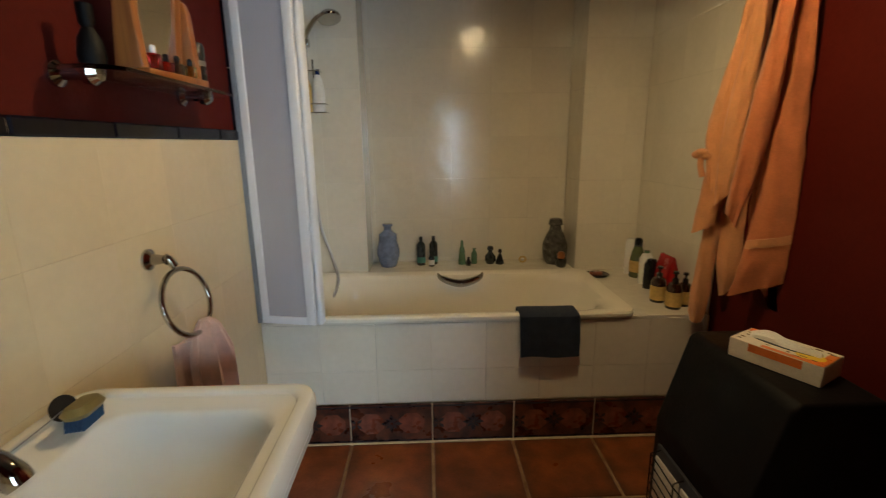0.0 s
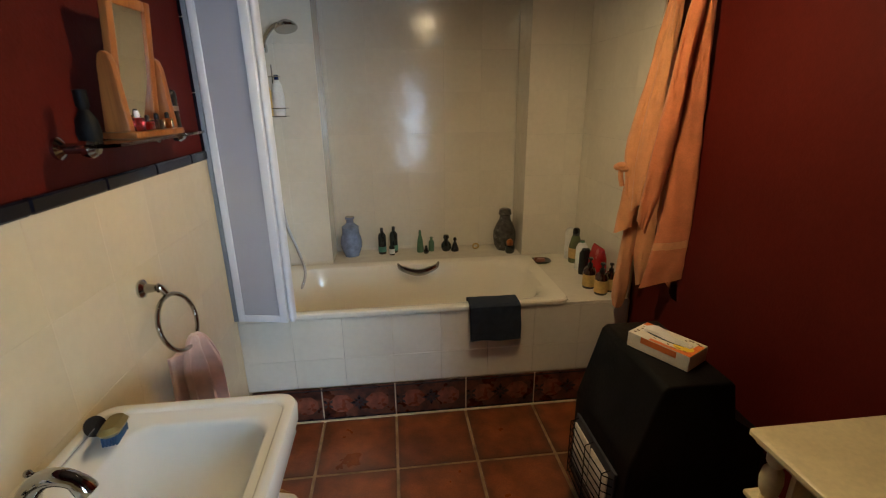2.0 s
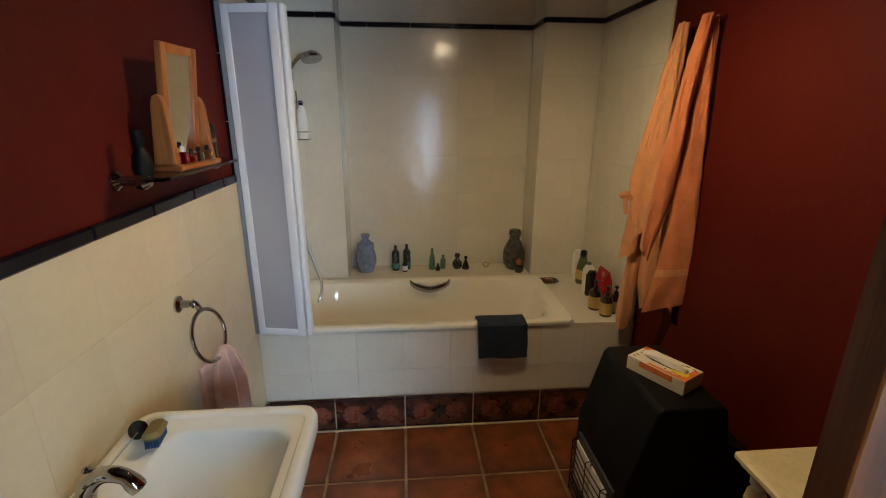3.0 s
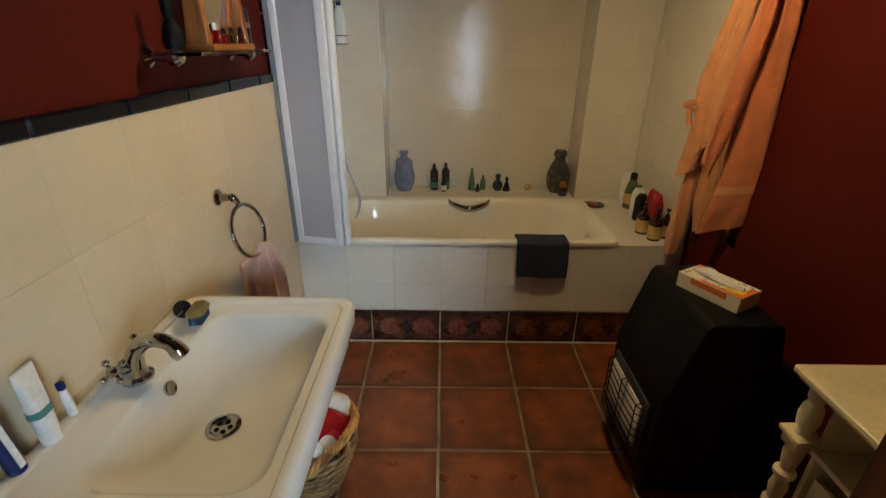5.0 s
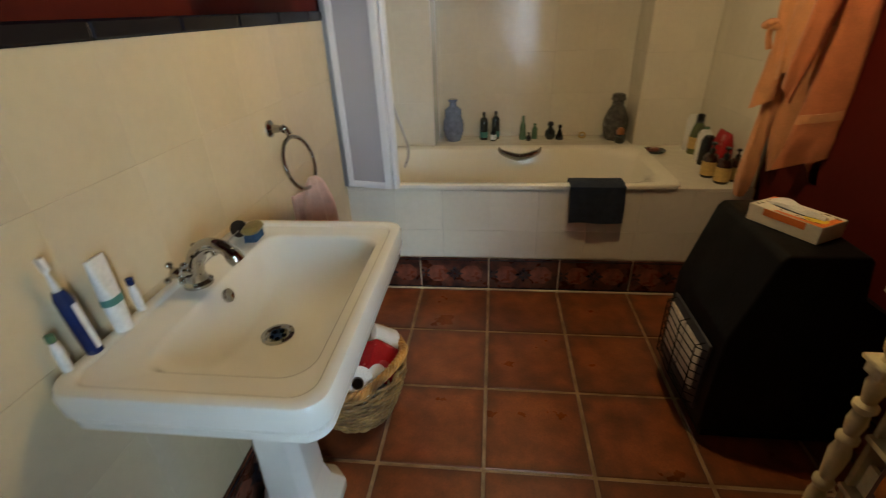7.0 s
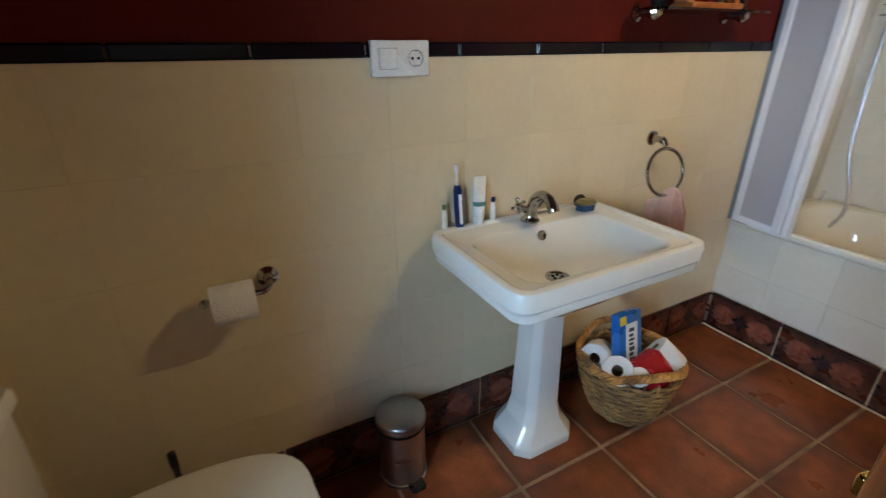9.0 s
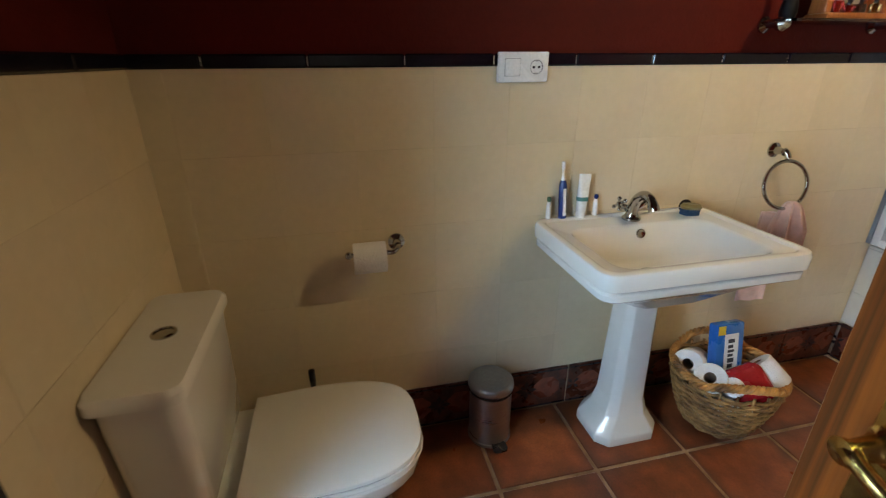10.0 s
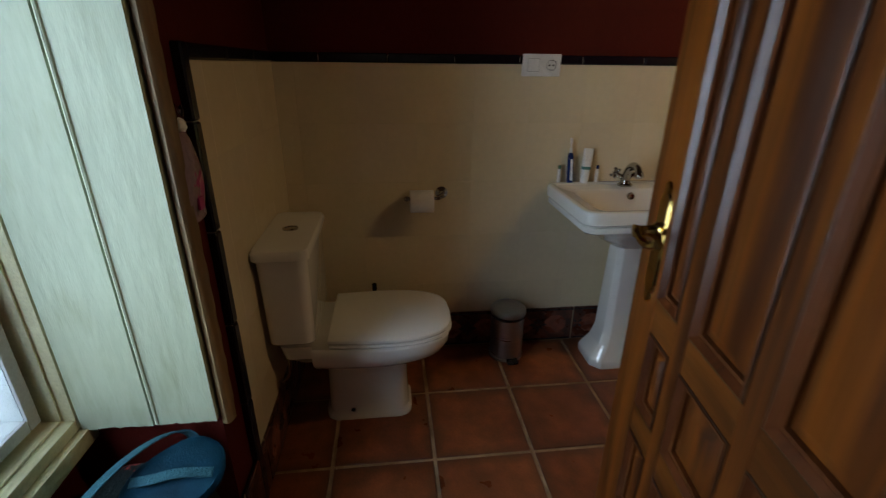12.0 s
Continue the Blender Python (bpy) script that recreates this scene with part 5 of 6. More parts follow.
def fold(bm, foot, left, right, depth, off=0.0, seed=0, n=40):
    """One hanging fold of cloth between two edges, each a list of (distance out from the wall, height)."""
    count, steps = len(left), 9
    at = np.linspace(0, count - 1, (count - 1) * steps + 1)
    cols = [np.interp(at, range(count), [p[k] for p in side]) for side in (left, right) for k in (0, 1)]
    cols = [np.convolve(np.pad(c, 3, mode="reflect", reflect_type="odd"), np.ones(7) / 7, "valid") for c in cols]
    deep = np.interp(at, range(count), depth)
    loops = []
    for s0, z0, s1, z1, dp in zip(*cols, deep):
        loop = []
        for q in range(n):
            g = 2 * math.pi * q / n
            u = 0.5 - 0.5 * math.cos(g)
            crease = 0.0035 * math.sin(2.3 * z0 * 6 + u * 9 + seed) + 0.006 * noise.noise((u * 3 + seed, z0 * 9, seed * 2.0)) + 0.004 * noise.noise((u * 9, z0 * 22, seed * 3.0 + 5))
            out = dp * math.sin(g) * (1 + 0.20 * math.sin(u * 5 + seed + 1.3 * z0)) + crease
            p = foot + ACROSS * (s0 * (1 - u) + s1 * u + 0.004 * noise.noise((z0 * 14, seed, g))) + AWAY * (off + out)
            loop.append((min(p.x, EW - 0.003), p.y, z0 * (1 - u) + z1 * u + 0.003 * noise.noise((u * 8, seed, 1))))
        loops.append(loop)
    e = loops[-1]
    c = [sum(p[k] for p in e) / n for k in range(3)]
    loops.append([tuple(c[k] + (p[k] - c[k]) * 0.86 for k in range(3)) for p in e])
    return loft(loops, bm=bm)


def hook(y, z):
    h = thing("wall_hook", (EAST, y, z), "small metal coat hook on the red wall", "hook")
    part("hook", tube(curve_points([(EW - 0.001, y, z), (EAST - 0.03, y, z - 0.01), (EAST - 0.045, y, z + 0.012)], 5), 0.006, 8), CHROME, h)


def bathrobe():
    t = thing("bathrobe", (EW - 0.04, 1.585, 1.87), "peach terry bathrobe hanging on a wall hook", "bathrobe")
    foot = Vector((EW - 0.006, 1.56, 0))
    bm = bmesh.new()
    fold(bm, foot, [(0.075, 1.885), (0.108, 1.74), (0.131, 1.57), (0.164, 1.411), (0.187, 1.27), (0.172, 1.15), (0.168, 1.10)], [(0.046, 1.885), (0.070, 1.74), (0.085, 1.57), (0.100, 1.411), (0.112, 1.27), (0.110, 1.12), (0.125, 1.03)], [0.010, 0.020, 0.028, 0.034, 0.036, 0.034, 0.026], 0.01, 1)
    fold(bm, foot, [(0.062, 1.885), (0.082, 1.74), (0.098, 1.57), (0.122, 1.411), (0.135, 1.27), (0.135, 1.12), (0.130, 1.02)], [(0.036, 1.880), (0.038, 1.736), (0.039, 1.569), (0.050, 1.414), (0.062, 1.274), (0.074, 1.12), (0.080, 1.08)], [0.010, 0.018, 0.024, 0.028, 0.030, 0.030, 0.024], -0.022, 2)
    fold(bm, foot, [(0.158, 1.22), (0.176, 1.11), (0.188, 1.00), (0.196, 0.905)], [(0.070, 1.22), (0.082, 1.12), (0.096, 1.03), (0.112, 0.955)], [0.020, 0.030, 0.034, 0.034], 0.025, 3)
    fold(bm, foot, [(0.120, 1.20), (0.122, 1.00), (0.105, 0.80), (0.080, 0.660)], [(0.030, 1.20), (0.020, 1.00), (0.015, 0.80), (0.050, 0.690)], [0.020, 0.024, 0.022, 0.012], 0.055, 4)
    part("cloth", bm, ROBE_PEACH, t)
    part("sleeve", fold(bmesh.new(), foot, [(0.140, 1.10), (0.160, 0.90), (0.172, 0.72), (0.180, 0.60), (0.168, 0.548)], [(0.090, 1.10), (0.100, 0.90), (0.108, 0.72), (0.112, 0.60), (0.128, 0.545)], [0.018, 0.026, 0.028, 0.024, 0.018], 0.045, 5), ROBE_PEACH, t, "dangling sleeve")
    k = foot + ACROSS * 0.190 - AWAY * 0.005
    knot = ball((k.x, k.y, 1.208), 0.021, None, 14, (1.1, 1.2, 0.7))
    ball((k.x - 0.010, k.y + 0.014, 1.200), 0.016, knot, 14, (1.0, 1.3, 0.9))
    ball((k.x + 0.012, k.y - 0.012, 1.196), 0.017, knot, 14, (1.2, 1.0, 0.8))
    part("belt_knot", knot, ROBE_PEACH, t, "knotted belt")
    part("belt_tail", tube(curve_points([(k.x, k.y, 1.20), (k.x + 0.004, k.y + 0.006, 1.16), (k.x + 0.012, k.y, 1.12)], 6), 0.011, 8), ROBE_PEACH, t, "end of the belt")
    hook(1.585, 1.870)


def bath_towel():
    t = thing("bath_towel", (EW - 0.04, 1.42, 1.88), "salmon terry bath towel hanging on a wall hook", "towel")
    foot = Vector((EW - 0.006, 1.40, 0))
    bm = bmesh.new()
    fold(bm, foot, [(0.062, 1.885), (0.066, 1.72), (0.079, 1.586), (0.090, 1.36), (0.098, 1.182), (0.108, 0.969), (0.128, 0.80), (0.146, 0.722)], [(0.029, 1.880), (0.022, 1.718), (0.016, 1.585), (0.005, 1.363), (-0.006, 1.192), (-0.014, 0.988), (-0.012, 0.86), (-0.004, 0.790)], [0.010, 0.016, 0.018, 0.020, 0.022, 0.022, 0.016, 0.006], 0.0, 6)
    fold(bm, foot, [(0.083, 1.880), (0.112, 1.723), (0.124, 1.587), (0.154, 1.356), (0.170, 1.175), (0.182, 1.06), (0.184, 1.015)], [(0.048, 1.885), (0.062, 1.72), (0.074, 1.586), (0.082, 1.36), (0.100, 1.19), (0.130, 1.05), (0.145, 0.965)], [0.010, 0.020, 0.026, 0.030, 0.030, 0.026, 0.012], -0.030, 7)
    fold(bm, foot, [(0.110, 1.20), (0.118, 1.00), (0.100, 0.86), (0.040, 0.72), (-0.010, 0.690)], [(0.010, 1.20), (0.000, 1.00), (-0.010, 0.86), (-0.050, 0.74), (-0.080, 0.692)], [0.014, 0.018, 0.016, 0.014, 0.008], 0.060, 8)
    part("cloth", bm, ROBE_ORANGE, t)
    part("hem_band", fold(bmesh.new(), foot, [(0.112, 0.925), (0.117, 0.895)], [(-0.010, 0.955), (-0.010, 0.925)], [0.0245, 0.0245], 0.0, 6), ROBE_PEACH, t, "woven band above the hem")
    hook(1.420, 1.880)


bathrobe()
bath_towel()


def table():
    x0, x1, y0, y1, zt = 0.735, 1.085, 0.11, 0.575, 0.795
    t = thing("side_table", (0.9, 0.35, 0), "small ivory painted table with turned legs and shelves", "side table")
    part("tabletop", loft([rrect(0.91, (y0 + y1) / 2, 0.165, (y1 - y0) / 2 - 0.012, 0.01, zt - 0.026), rrect(0.91, (y0 + y1) / 2, 0.170, (y1 - y0) / 2 - 0.006, 0.01, zt - 0.016), rrect(0.91, (y0 + y1) / 2, 0.176, (y1 - y0) / 2, 0.012, zt - 0.012),
                           rrect(0.91, (y0 + y1) / 2, 0.176, (y1 - y0) / 2, 0.012, zt - 0.003), rrect(0.91, (y0 + y1) / 2, 0.172, (y1 - y0) / 2 - 0.004, 0.01, zt)]), IVORY, t)
    leg = [(0.018, 0.0), (0.022, 0.01), (0.016, 0.05), (0.024, 0.075), (0.026, 0.10), (0.016, 0.12), (0.020, 0.15), (0.023, 0.22), (0.017, 0.25), (0.025, 0.262), (0.025, 0.275), (0.017, 0.285), (0.022, 0.33), (0.025, 0.37), (0.018, 0.40), (0.025, 0.412), (0.025, 0.424), (0.017, 0.434),
           (0.023, 0.47), (0.018, 0.50), (0.027, 0.512), (0.027, 0.522), (0.016, 0.53), (0.022, 0.565), (0.024, 0.58), (0.020, 0.60)]
    up = [(0.020, 0.64), (0.016, 0.65), (0.026, 0.665), (0.030, 0.69), (0.026, 0.715), (0.016, 0.728), (0.024, 0.738), (0.026, 0.768)]
    for x, y in ((0.775, y1 - 0.045), (0.775, y0 + 0.045), (1.045, y1 - 0.045), (1.045, y0 + 0.045)):
        l = part("leg", lathe([(r * 0.86, h) for r, h in leg], (x, y, 0), 20), IVORY, t, "turned baluster leg")
        part("upper_turning", lathe([(r * 0.76, h) for r, h in up], (x, y, 0), 20), IVORY, l, "turned upper baluster")
        part("block", box(x - 0.023, x + 0.023, y - 0.023, y + 0.023, 0.600, 0.626, 0.003, bm=box(x - 0.031, x + 0.031, y - 0.031, y + 0.031, 0.6265, 0.640, 0.004)), IVORY, l, "square moulded block")
    xs, xe, ya, yb = 0.800, 1.075, y0 + 0.075, y1 - 0.075
    for z in (0.615, 0.455, 0.295, 0.135):
        part("shelf", box(xs - 0.012, xe, ya - 0.012, yb + 0.012, z - 0.016, z, 0.003), IVORY, t, "ivory shelf board")
    part("side_panel", box(xs, xe, ya - 0.012, ya, 0.12, zt - 0.03, 0.001), IVORY, t)
    part("side_panel", box(xs, xe, yb, yb + 0.012, 0.12, zt - 0.03, 0.001), IVORY, t)
    part("back_panel", box(xe, xe + 0.008, ya, yb, 0.12, zt - 0.03, 0.001), IVORY, t)
    for z in (0.295, 0.455):
        d = part("drawer", box(xs + 0.01, xs + 0.022, ya + 0.006, yb - 0.006, z + 0.006, z + 0.085, 0.002), IVORY, t, "low ivory front board")
    b = thing("wooden_brush_box", (0.86, 0.35, 0.296), "orange wooden box lying on the table shelf", "box")
    part("box", box(0.83, 0.98, ya + 0.02, yb - 0.02, 0.3815, 0.400, 0.003), STAND_WOOD, b)
    part("body", box(0.835, 0.975, ya + 0.025, yb - 0.025, 0.2955, 0.381, 0.003), STAND_WOOD, b)


table()

# ---- door and doorway ----


def door():
    s = thing("door_1", (1.095, -0.085, 0), "open varnished pine panelled door with brass lever handles", "door")
    tagged(s, kind="structure")
    m = Matrix.Translation((0.338, 0.046, 0)) @ Matrix.Rotation(radians(-9.0), 4, "Z")
    W, H, D = 0.775, 2.02, 0.020
    cols = ((0.105, 0.190), (0.232, 0.385), (0.425, 0.578), (0.618, 0.690))
    rows = ((0.12, 0.30), (0.36, 0.56), (0.625, 0.795), (0.862, 1.90))
    def P(name, b, material, parent, label="", bevel=0.002):
        return part(name, turned(box(*b, bevel, 1) if bevel else box(*b), m), material, parent, label)
    xs = [0.0] + [c for p in cols for c in p] + [W]
    for k in range(0, len(xs), 2):
        P("stile", (xs[k], xs[k + 1], -D, D, 0.008, H), DOOR_WOOD, s, "upright pine stile")
    zs = [0.008] + [c for p in rows for c in p] + [H]
    for a, b in cols:
        for k in range(0, len(zs), 2):
            P("rail", (a, b, -D + 0.0008, D - 0.0008, zs[k], zs[k + 1]), DOOR_RAIL, s, "cross rail of the door", 0)
        for c, d in rows:
            bm = bmesh.new()
            q, g = 0.013, min(0.030, (b - a) * 0.26)
            for sd in (-1, 1):
                f = sd
                loops = [[(x, f * yy, z) for x, z in ((a + e, c + e), (b - e, c + e), (b - e, d - e), (a + e, d - e))] for e, yy in ((0.0, 0.004), (0.022, 0.004), (0.023, 0.006), (0.023 + g * 0.7, 0.015), (0.025 + g * 0.7, 0.016))]
                loft(loops, False, True, bm=bm)
            part("panel", turned(bm, m), DOOR_WOOD, s, "raised and bevelled pine panel")
            bm = bmesh.new()
            for sd in (-1, 1):
                loops = [[(x, sd * yy, z) for x, z in ((a + e, c + e), (b - e, c + e), (b - e, d - e), (a + e, d - e))] for e, yy in ((0.0035, 0.0155), (0.0035, 0.0216), (0.0046, 0.0222), (0.0142, 0.0140), (0.0146, 0.0128), (0.0200, 0.0124), (0.0203, 0.0045))]
                loft(loops, False, False, bm=bm)
            part("moulding", turned(bm, m), DOOR_MOULD, s, "glossy sloping moulding round a panel", False)
            # flat dark strips round each moulding, just proud of the stiles
            bm = bmesh.new()
            for sd in (-1, 1):
                loft([[(x, sd * yy, z) for x, z in ((a + e, c + e), (b - e, c + e), (b - e, d - e), (a + e, d - e))] for e, yy in ((0.0003, 0.0200), (0.0003, 0.0206), (0.0034, 0.0206), (0.0034, 0.0200))], False, False, bm=bm)
            part("groove", turned(bm, m), DOOR_LINE, s, "dark line round a moulding")
    for sd in (-1, 1):
        def Q(bm):
            return turned(bm, m @ Matrix.Diagonal((1, sd, 1, 1)))
        prof = []
        for z, w in ((0.842, 0.004), (0.850, 0.012), (0.862, 0.010), (0.872, 0.020), (0.885, 0.022), (1.035, 0.022), (1.048, 0.020), (1.058, 0.010), (1.068, 0.012), (1.078, 0.003)):
            prof.append((z, w))
        loops = [[(0.070 - w, -D - 0.0005, z), (0.070 - w * 0.8, -D - 0.005, z), (0.070 + w * 0.8, -D - 0.005, z), (0.070 + w, -D - 0.0005, z)] for z, w in prof]
        pl = part("handle_plate", Q(loft(loops)), BRASS, s, "ornate brass back plate")
        mm = m @ Matrix.Diagonal((1, sd, 1, 1))
        rose = turned(lathe([(0.016, 0), (0.018, 0.006), (0.012, 0.012), (0.009, 0.034), (0.012, 0.046), (0, 0.049)]), Matrix.Translation((0.070, -D - 0.004, 0.985)) @ Euler((radians(90), 0, 0)).to_matrix().to_4x4())
        part("spindle", Q(rose), BRASS, pl)
        part("lever", Q(tube(curve_points([(0.070, -D - 0.044, 0.985), (0.086, -D - 0.048, 0.985), (0.112, -D - 0.046, 0.978), (0.138, -D - 0.044, 0.982), (0.152, -D - 0.039, 0.990)], 6), [0.009] * 6 + [0.0075] * 12 + [0.007] * 6 + [0.010], 12)), BRASS, pl, "curved brass lever")
    P("latch_plate", (-0.0015, 0.0, -0.012, 0.012, 0.88, 1.06), BRASS, s, "brass lock plate on the door edge", 0)
    P("latch_bolt", (-0.010, -0.0014, -0.007, 0.007, 0.975, 0.995), BRASS, s, "brass latch bolt", 0.002)
    for z in (0.25, 1.05, 1.80):
        part("hinge", lathe([(0, 0), (0.007, 0), (0.007, 0.09), (0, 0.09)], (1.098, -0.052, z), 12), BRASS, s, "brass hinge")


door()
for name, b in (("door_frame", (EAST - 0.012, EAST + 0.142, DOOR_N, DOOR_N + 0.045, 0, DOOR_TOP + 0.045)), ("door_frame", (EAST - 0.012, EAST + 0.142, DOOR_S - 0.001, DOOR_S + 0.045, 0, DOOR_TOP + 0.045)), ("door_frame", (EAST - 0.012, EAST + 0.142, DOOR_S + 0.045, DOOR_N, DOOR_TOP, DOOR_TOP + 0.045))):
    tagged(part(name, box(*b, 0.003), DOOR_WOOD), "varnished pine door frame", "door frame", kind="structure")

# ---- window recess ----


def window():
    w = new("window_1")
    w.location = (0.6, GLASS_Y, 1.1)
    tagged(w, "cream wooden window with a grey white aluminium sash", "window", "", "structure")
    x0, x1, z0, z1 = RECESS_W, RECESS_E, 0.4705, 1.80
    def fr(name, d0, d1, ya, yb, material, label, bev=0.004):
        for b in ((x0 + d0, x0 + d1, z0 + d0, z1 - d0), (x1 - d1, x1 - d0, z0 + d0, z1 - d0)):
            part(name, box(b[0], b[1], ya, yb, b[2], b[3], bev), material, w, label)
        for b in ((z0 + d0, z0 + d1), (z1 - d1, z1 - d0)):
            part(name, box(x0 + d1, x1 - d1, ya, yb, b[0], b[1], bev), material, w, label)
    fr("frame", 0.0, 0.030, GLASS_Y - 0.10, GLASS_Y + 0.030, CREAM_WOOD, "cream painted outer frame")
    fr("stop", 0.030, 0.037, GLASS_Y - 0.10, GLASS_Y + 0.005, CREAM_WOOD, "cream inner bead")
    fr("gasket", 0.037, 0.051, GLASS_Y - 0.10, GLASS_Y - 0.045, GAP_GREY, "recessed grey gap round the sash", 0.001)
    fr("sash", 0.051, 0.082, GLASS_Y - 0.10, GLASS_Y - 0.020, ALU, "grey white aluminium sash")
    part("pane", box(x0 + 0.082, x1 - 0.082, GLASS_Y - 0.030, GLASS_Y - 0.026, z0 + 0.082, z1 - 0.082), CLEAR, w, "clear window pane", False).visible_shadow = False
    part("window_sill", box(x0, x1, GLASS_Y - 0.002, GLASS_Y + 0.048, z0 - 0.044, z0 - 0.001, 0.004), CREAM_WOOD, w, "cream window sill board")


window()


def shutter():
    t = thing("window_shutter", (RECESS_W + 0.02, -1.05, 0.47), "open cream board shutter with chipped rough paint", "shutter")
    z0, z1, ya, yb = 0.468, 1.76, GLASS_Y + 0.034, SOUTH - 0.0115
    mid = ya + (yb - ya) * 0.53
    rnd = random.Random(4)
    for k, (a, b) in enumerate(((ya, mid - 0.003), (mid + 0.003, yb))):
        bm = box(RECESS_W + 0.004, RECESS_W + 0.028, a, b, z0, z1)
        bmesh.ops.subdivide_edges(bm, edges=[e for e in bm.edges if abs((e.verts[0].co - e.verts[1].co).y) > 0.05], cuts=14)
        for v in bm.verts:
            if v.co.z < z0 + 0.01:
                v.co.z += rnd.uniform(-0.0035, 0.0025)
        part("board", bm, MINT, t, "rough painted vertical board", False)
    bm = tube([(RECESS_W + 0.028, mid + 0.007, z) for z in np.linspace(z0 + 0.004, z1, 12)], 0.0045, 8)
    part("bead", bm, MINT, t, "rounded bead beside the joint")


shutter()
bm = bmesh.new()
loops = []
rnd = random.Random(9)
for k in range(60):
    z = 0.446 + 1.33 * k / 59
    e = 0.0022 * math.sin(k * 1.7) + rnd.uniform(-0.0015, 0.0015)
    top = 0.012 * max(0, 1 - k / 2)
    loops.append([(RECESS_W - 0.030 + e + top, SOUTH + 0.002, z), (RECESS_W - 0.026 + e + top, SOUTH + 0.014, z), (RECESS_W - 0.008, SOUTH + 0.020, z), (RECESS_W + 0.012, SOUTH + 0.014, z), (RECESS_W + 0.018, SOUTH + 0.006, z), (RECESS_W + 0.014, SOUTH - 0.006, z), (RECESS_W + 0.002, SOUTH - 0.010, z), (RECESS_W + 0.0005, SOUTH + 0.001, z)])
tagged(part("trim", loft(loops), EDGE_WOOD), "worn rounded wooden edge trim of the window recess", "trim", kind="structure")

t = thing("sanitary_pouch", (0.160, SOUTH + 0.01, 1.08), "pink and white dotted plastic pouch hanging on the red wall", "pouch")
loops = []
for k in range(14):
    u = k / 13
    z = 1.135 - 0.185 * u
    wdt = 0.014 + 0.033 * min(1, u * 2.4) ** 0.7 + 0.002 * math.sin(u * 9)
    dep = 0.006 + 0.012 * math.sin(min(1, u * 1.15) * math.pi) ** 0.6
    loops.append([(0.160 + wdt * math.cos(a) * (1 + 0.05 * math.sin(5 * a + 4 * u)), SOUTH + 0.010 + dep * math.sin(a) * (1 + 0.10 * math.sin(4 * a + 7 * u)), z) for a in np.linspace(0, 2 * math.pi, 29)[:-1]])
part("bag", loft(loops), POUCH, t)
part("print", box(0.148, 0.174, SOUTH + 0.020, SOUTH + 0.0262, 0.975, 1.002, 0.002), MAGENTA, t, "magenta printed square")
part("crumpled_neck", lathe([(0.006, 0), (0.012, 0.01), (0.008, 0.025), (0.0, 0.03)], (0.153, SOUTH + 0.010, 1.132), 12), WHITE_PLASTIC, t)
t = thing("adhesive_hook", (0.146, SOUTH, 1.19), "small clear round adhesive hook", "hook")
m = Matrix.Translation((0.146, SOUTH - T, 1.173)) @ Euler((radians(-90), 0, 0)).to_matrix().to_4x4()
part("hook", turned(lathe([(0.014, 0), (0.014, 0.014), (0.008, 0.016), (0.008, 0.022), (0.012, 0.026), (0, 0.030)]), m), CLEAR, t)


def bags():
    t = thing("tote_bag", (0.44, -1.05, 0), "dark floral fabric bag with pale teal straps", "bag")
    part("body", loft([rrect(0.44, -1.05, 0.20, 0.12, 0.06, 0.0), rrect(0.44, -1.05, 0.215, 0.145, 0.08, 0.04), rrect(0.43, -1.05, 0.205, 0.140, 0.08, 0.25), rrect(0.41, -1.06, 0.175, 0.11, 0.06, 0.36), rrect(0.40, -1.07, 0.14, 0.07, 0.05, 0.385)]), FLORAL, t)
    pts = curve_points([(0.60, -1.10, 0.30), (0.53, -1.11, 0.39), (0.44, -1.11, 0.44), (0.34, -1.08, 0.455), (0.26, -1.03, 0.455), (0.228, -0.98, 0.44), (0.24, -0.95, 0.38), (0.28, -0.94, 0.30)], 8)
    loops = [[(p.x - 0.002, p.y - 0.014, p.z - 0.006), (p.x + 0.004, p.y + 0.014, p.z + 0.004), (p.x + 0.003, p.y + 0.014, p.z + 0.007), (p.x - 0.003, p.y - 0.014, p.z - 0.002)] for p in pts]
    part("strap", loft(loops), PALE_TEAL, t, "pale teal shoulder strap")
    p = thing("teal_pouch", (0.33, -0.98, 0.38), "bright teal zipped fabric pouch lying on the bag", "pouch")
    m = Matrix.Translation((0.335, -0.975, 0.400)) @ Euler((radians(14), radians(16), radians(38))).to_matrix().to_4x4()
    part("body", turned(loft([rrect(0, 0, 0.060, 0.080, 0.05, -0.03), rrect(0, 0, 0.078, 0.104, 0.07, -0.015), rrect(0, 0, 0.082, 0.110, 0.075, 0.0), rrect(0, 0, 0.076, 0.100, 0.07, 0.012), rrect(0, 0, 0.045, 0.07, 0.04, 0.020)]), m), TEAL_CLOTH, p)
    part("piping", turned(tube([(0.082 * math.cos(a), 0.110 * math.sin(a), 0) for a in np.linspace(0, 2 * math.pi, 41)[:-1]], 0.0035, 6, True), m), TEAL_CLOTH, p, "piped edge")
    pts = curve_points([(-0.05, -0.07, 0.014), (-0.015, -0.03, 0.034), (0.012, 0.02, 0.036), (0.045, 0.075, 0.012)], 6)
    part("handle", turned(loft([[(q.x + 0.009, q.y - 0.006, q.z), (q.x - 0.009, q.y + 0.006, q.z), (q.x - 0.009, q.y + 0.006, q.z + 0.003), (q.x + 0.009, q.y - 0.006, q.z + 0.003)] for q in pts]), m), PALE_TEAL, p, "teal carrying loop")


bags()

# ---- tiles and trims, piece by piece ----
MESHES = {}


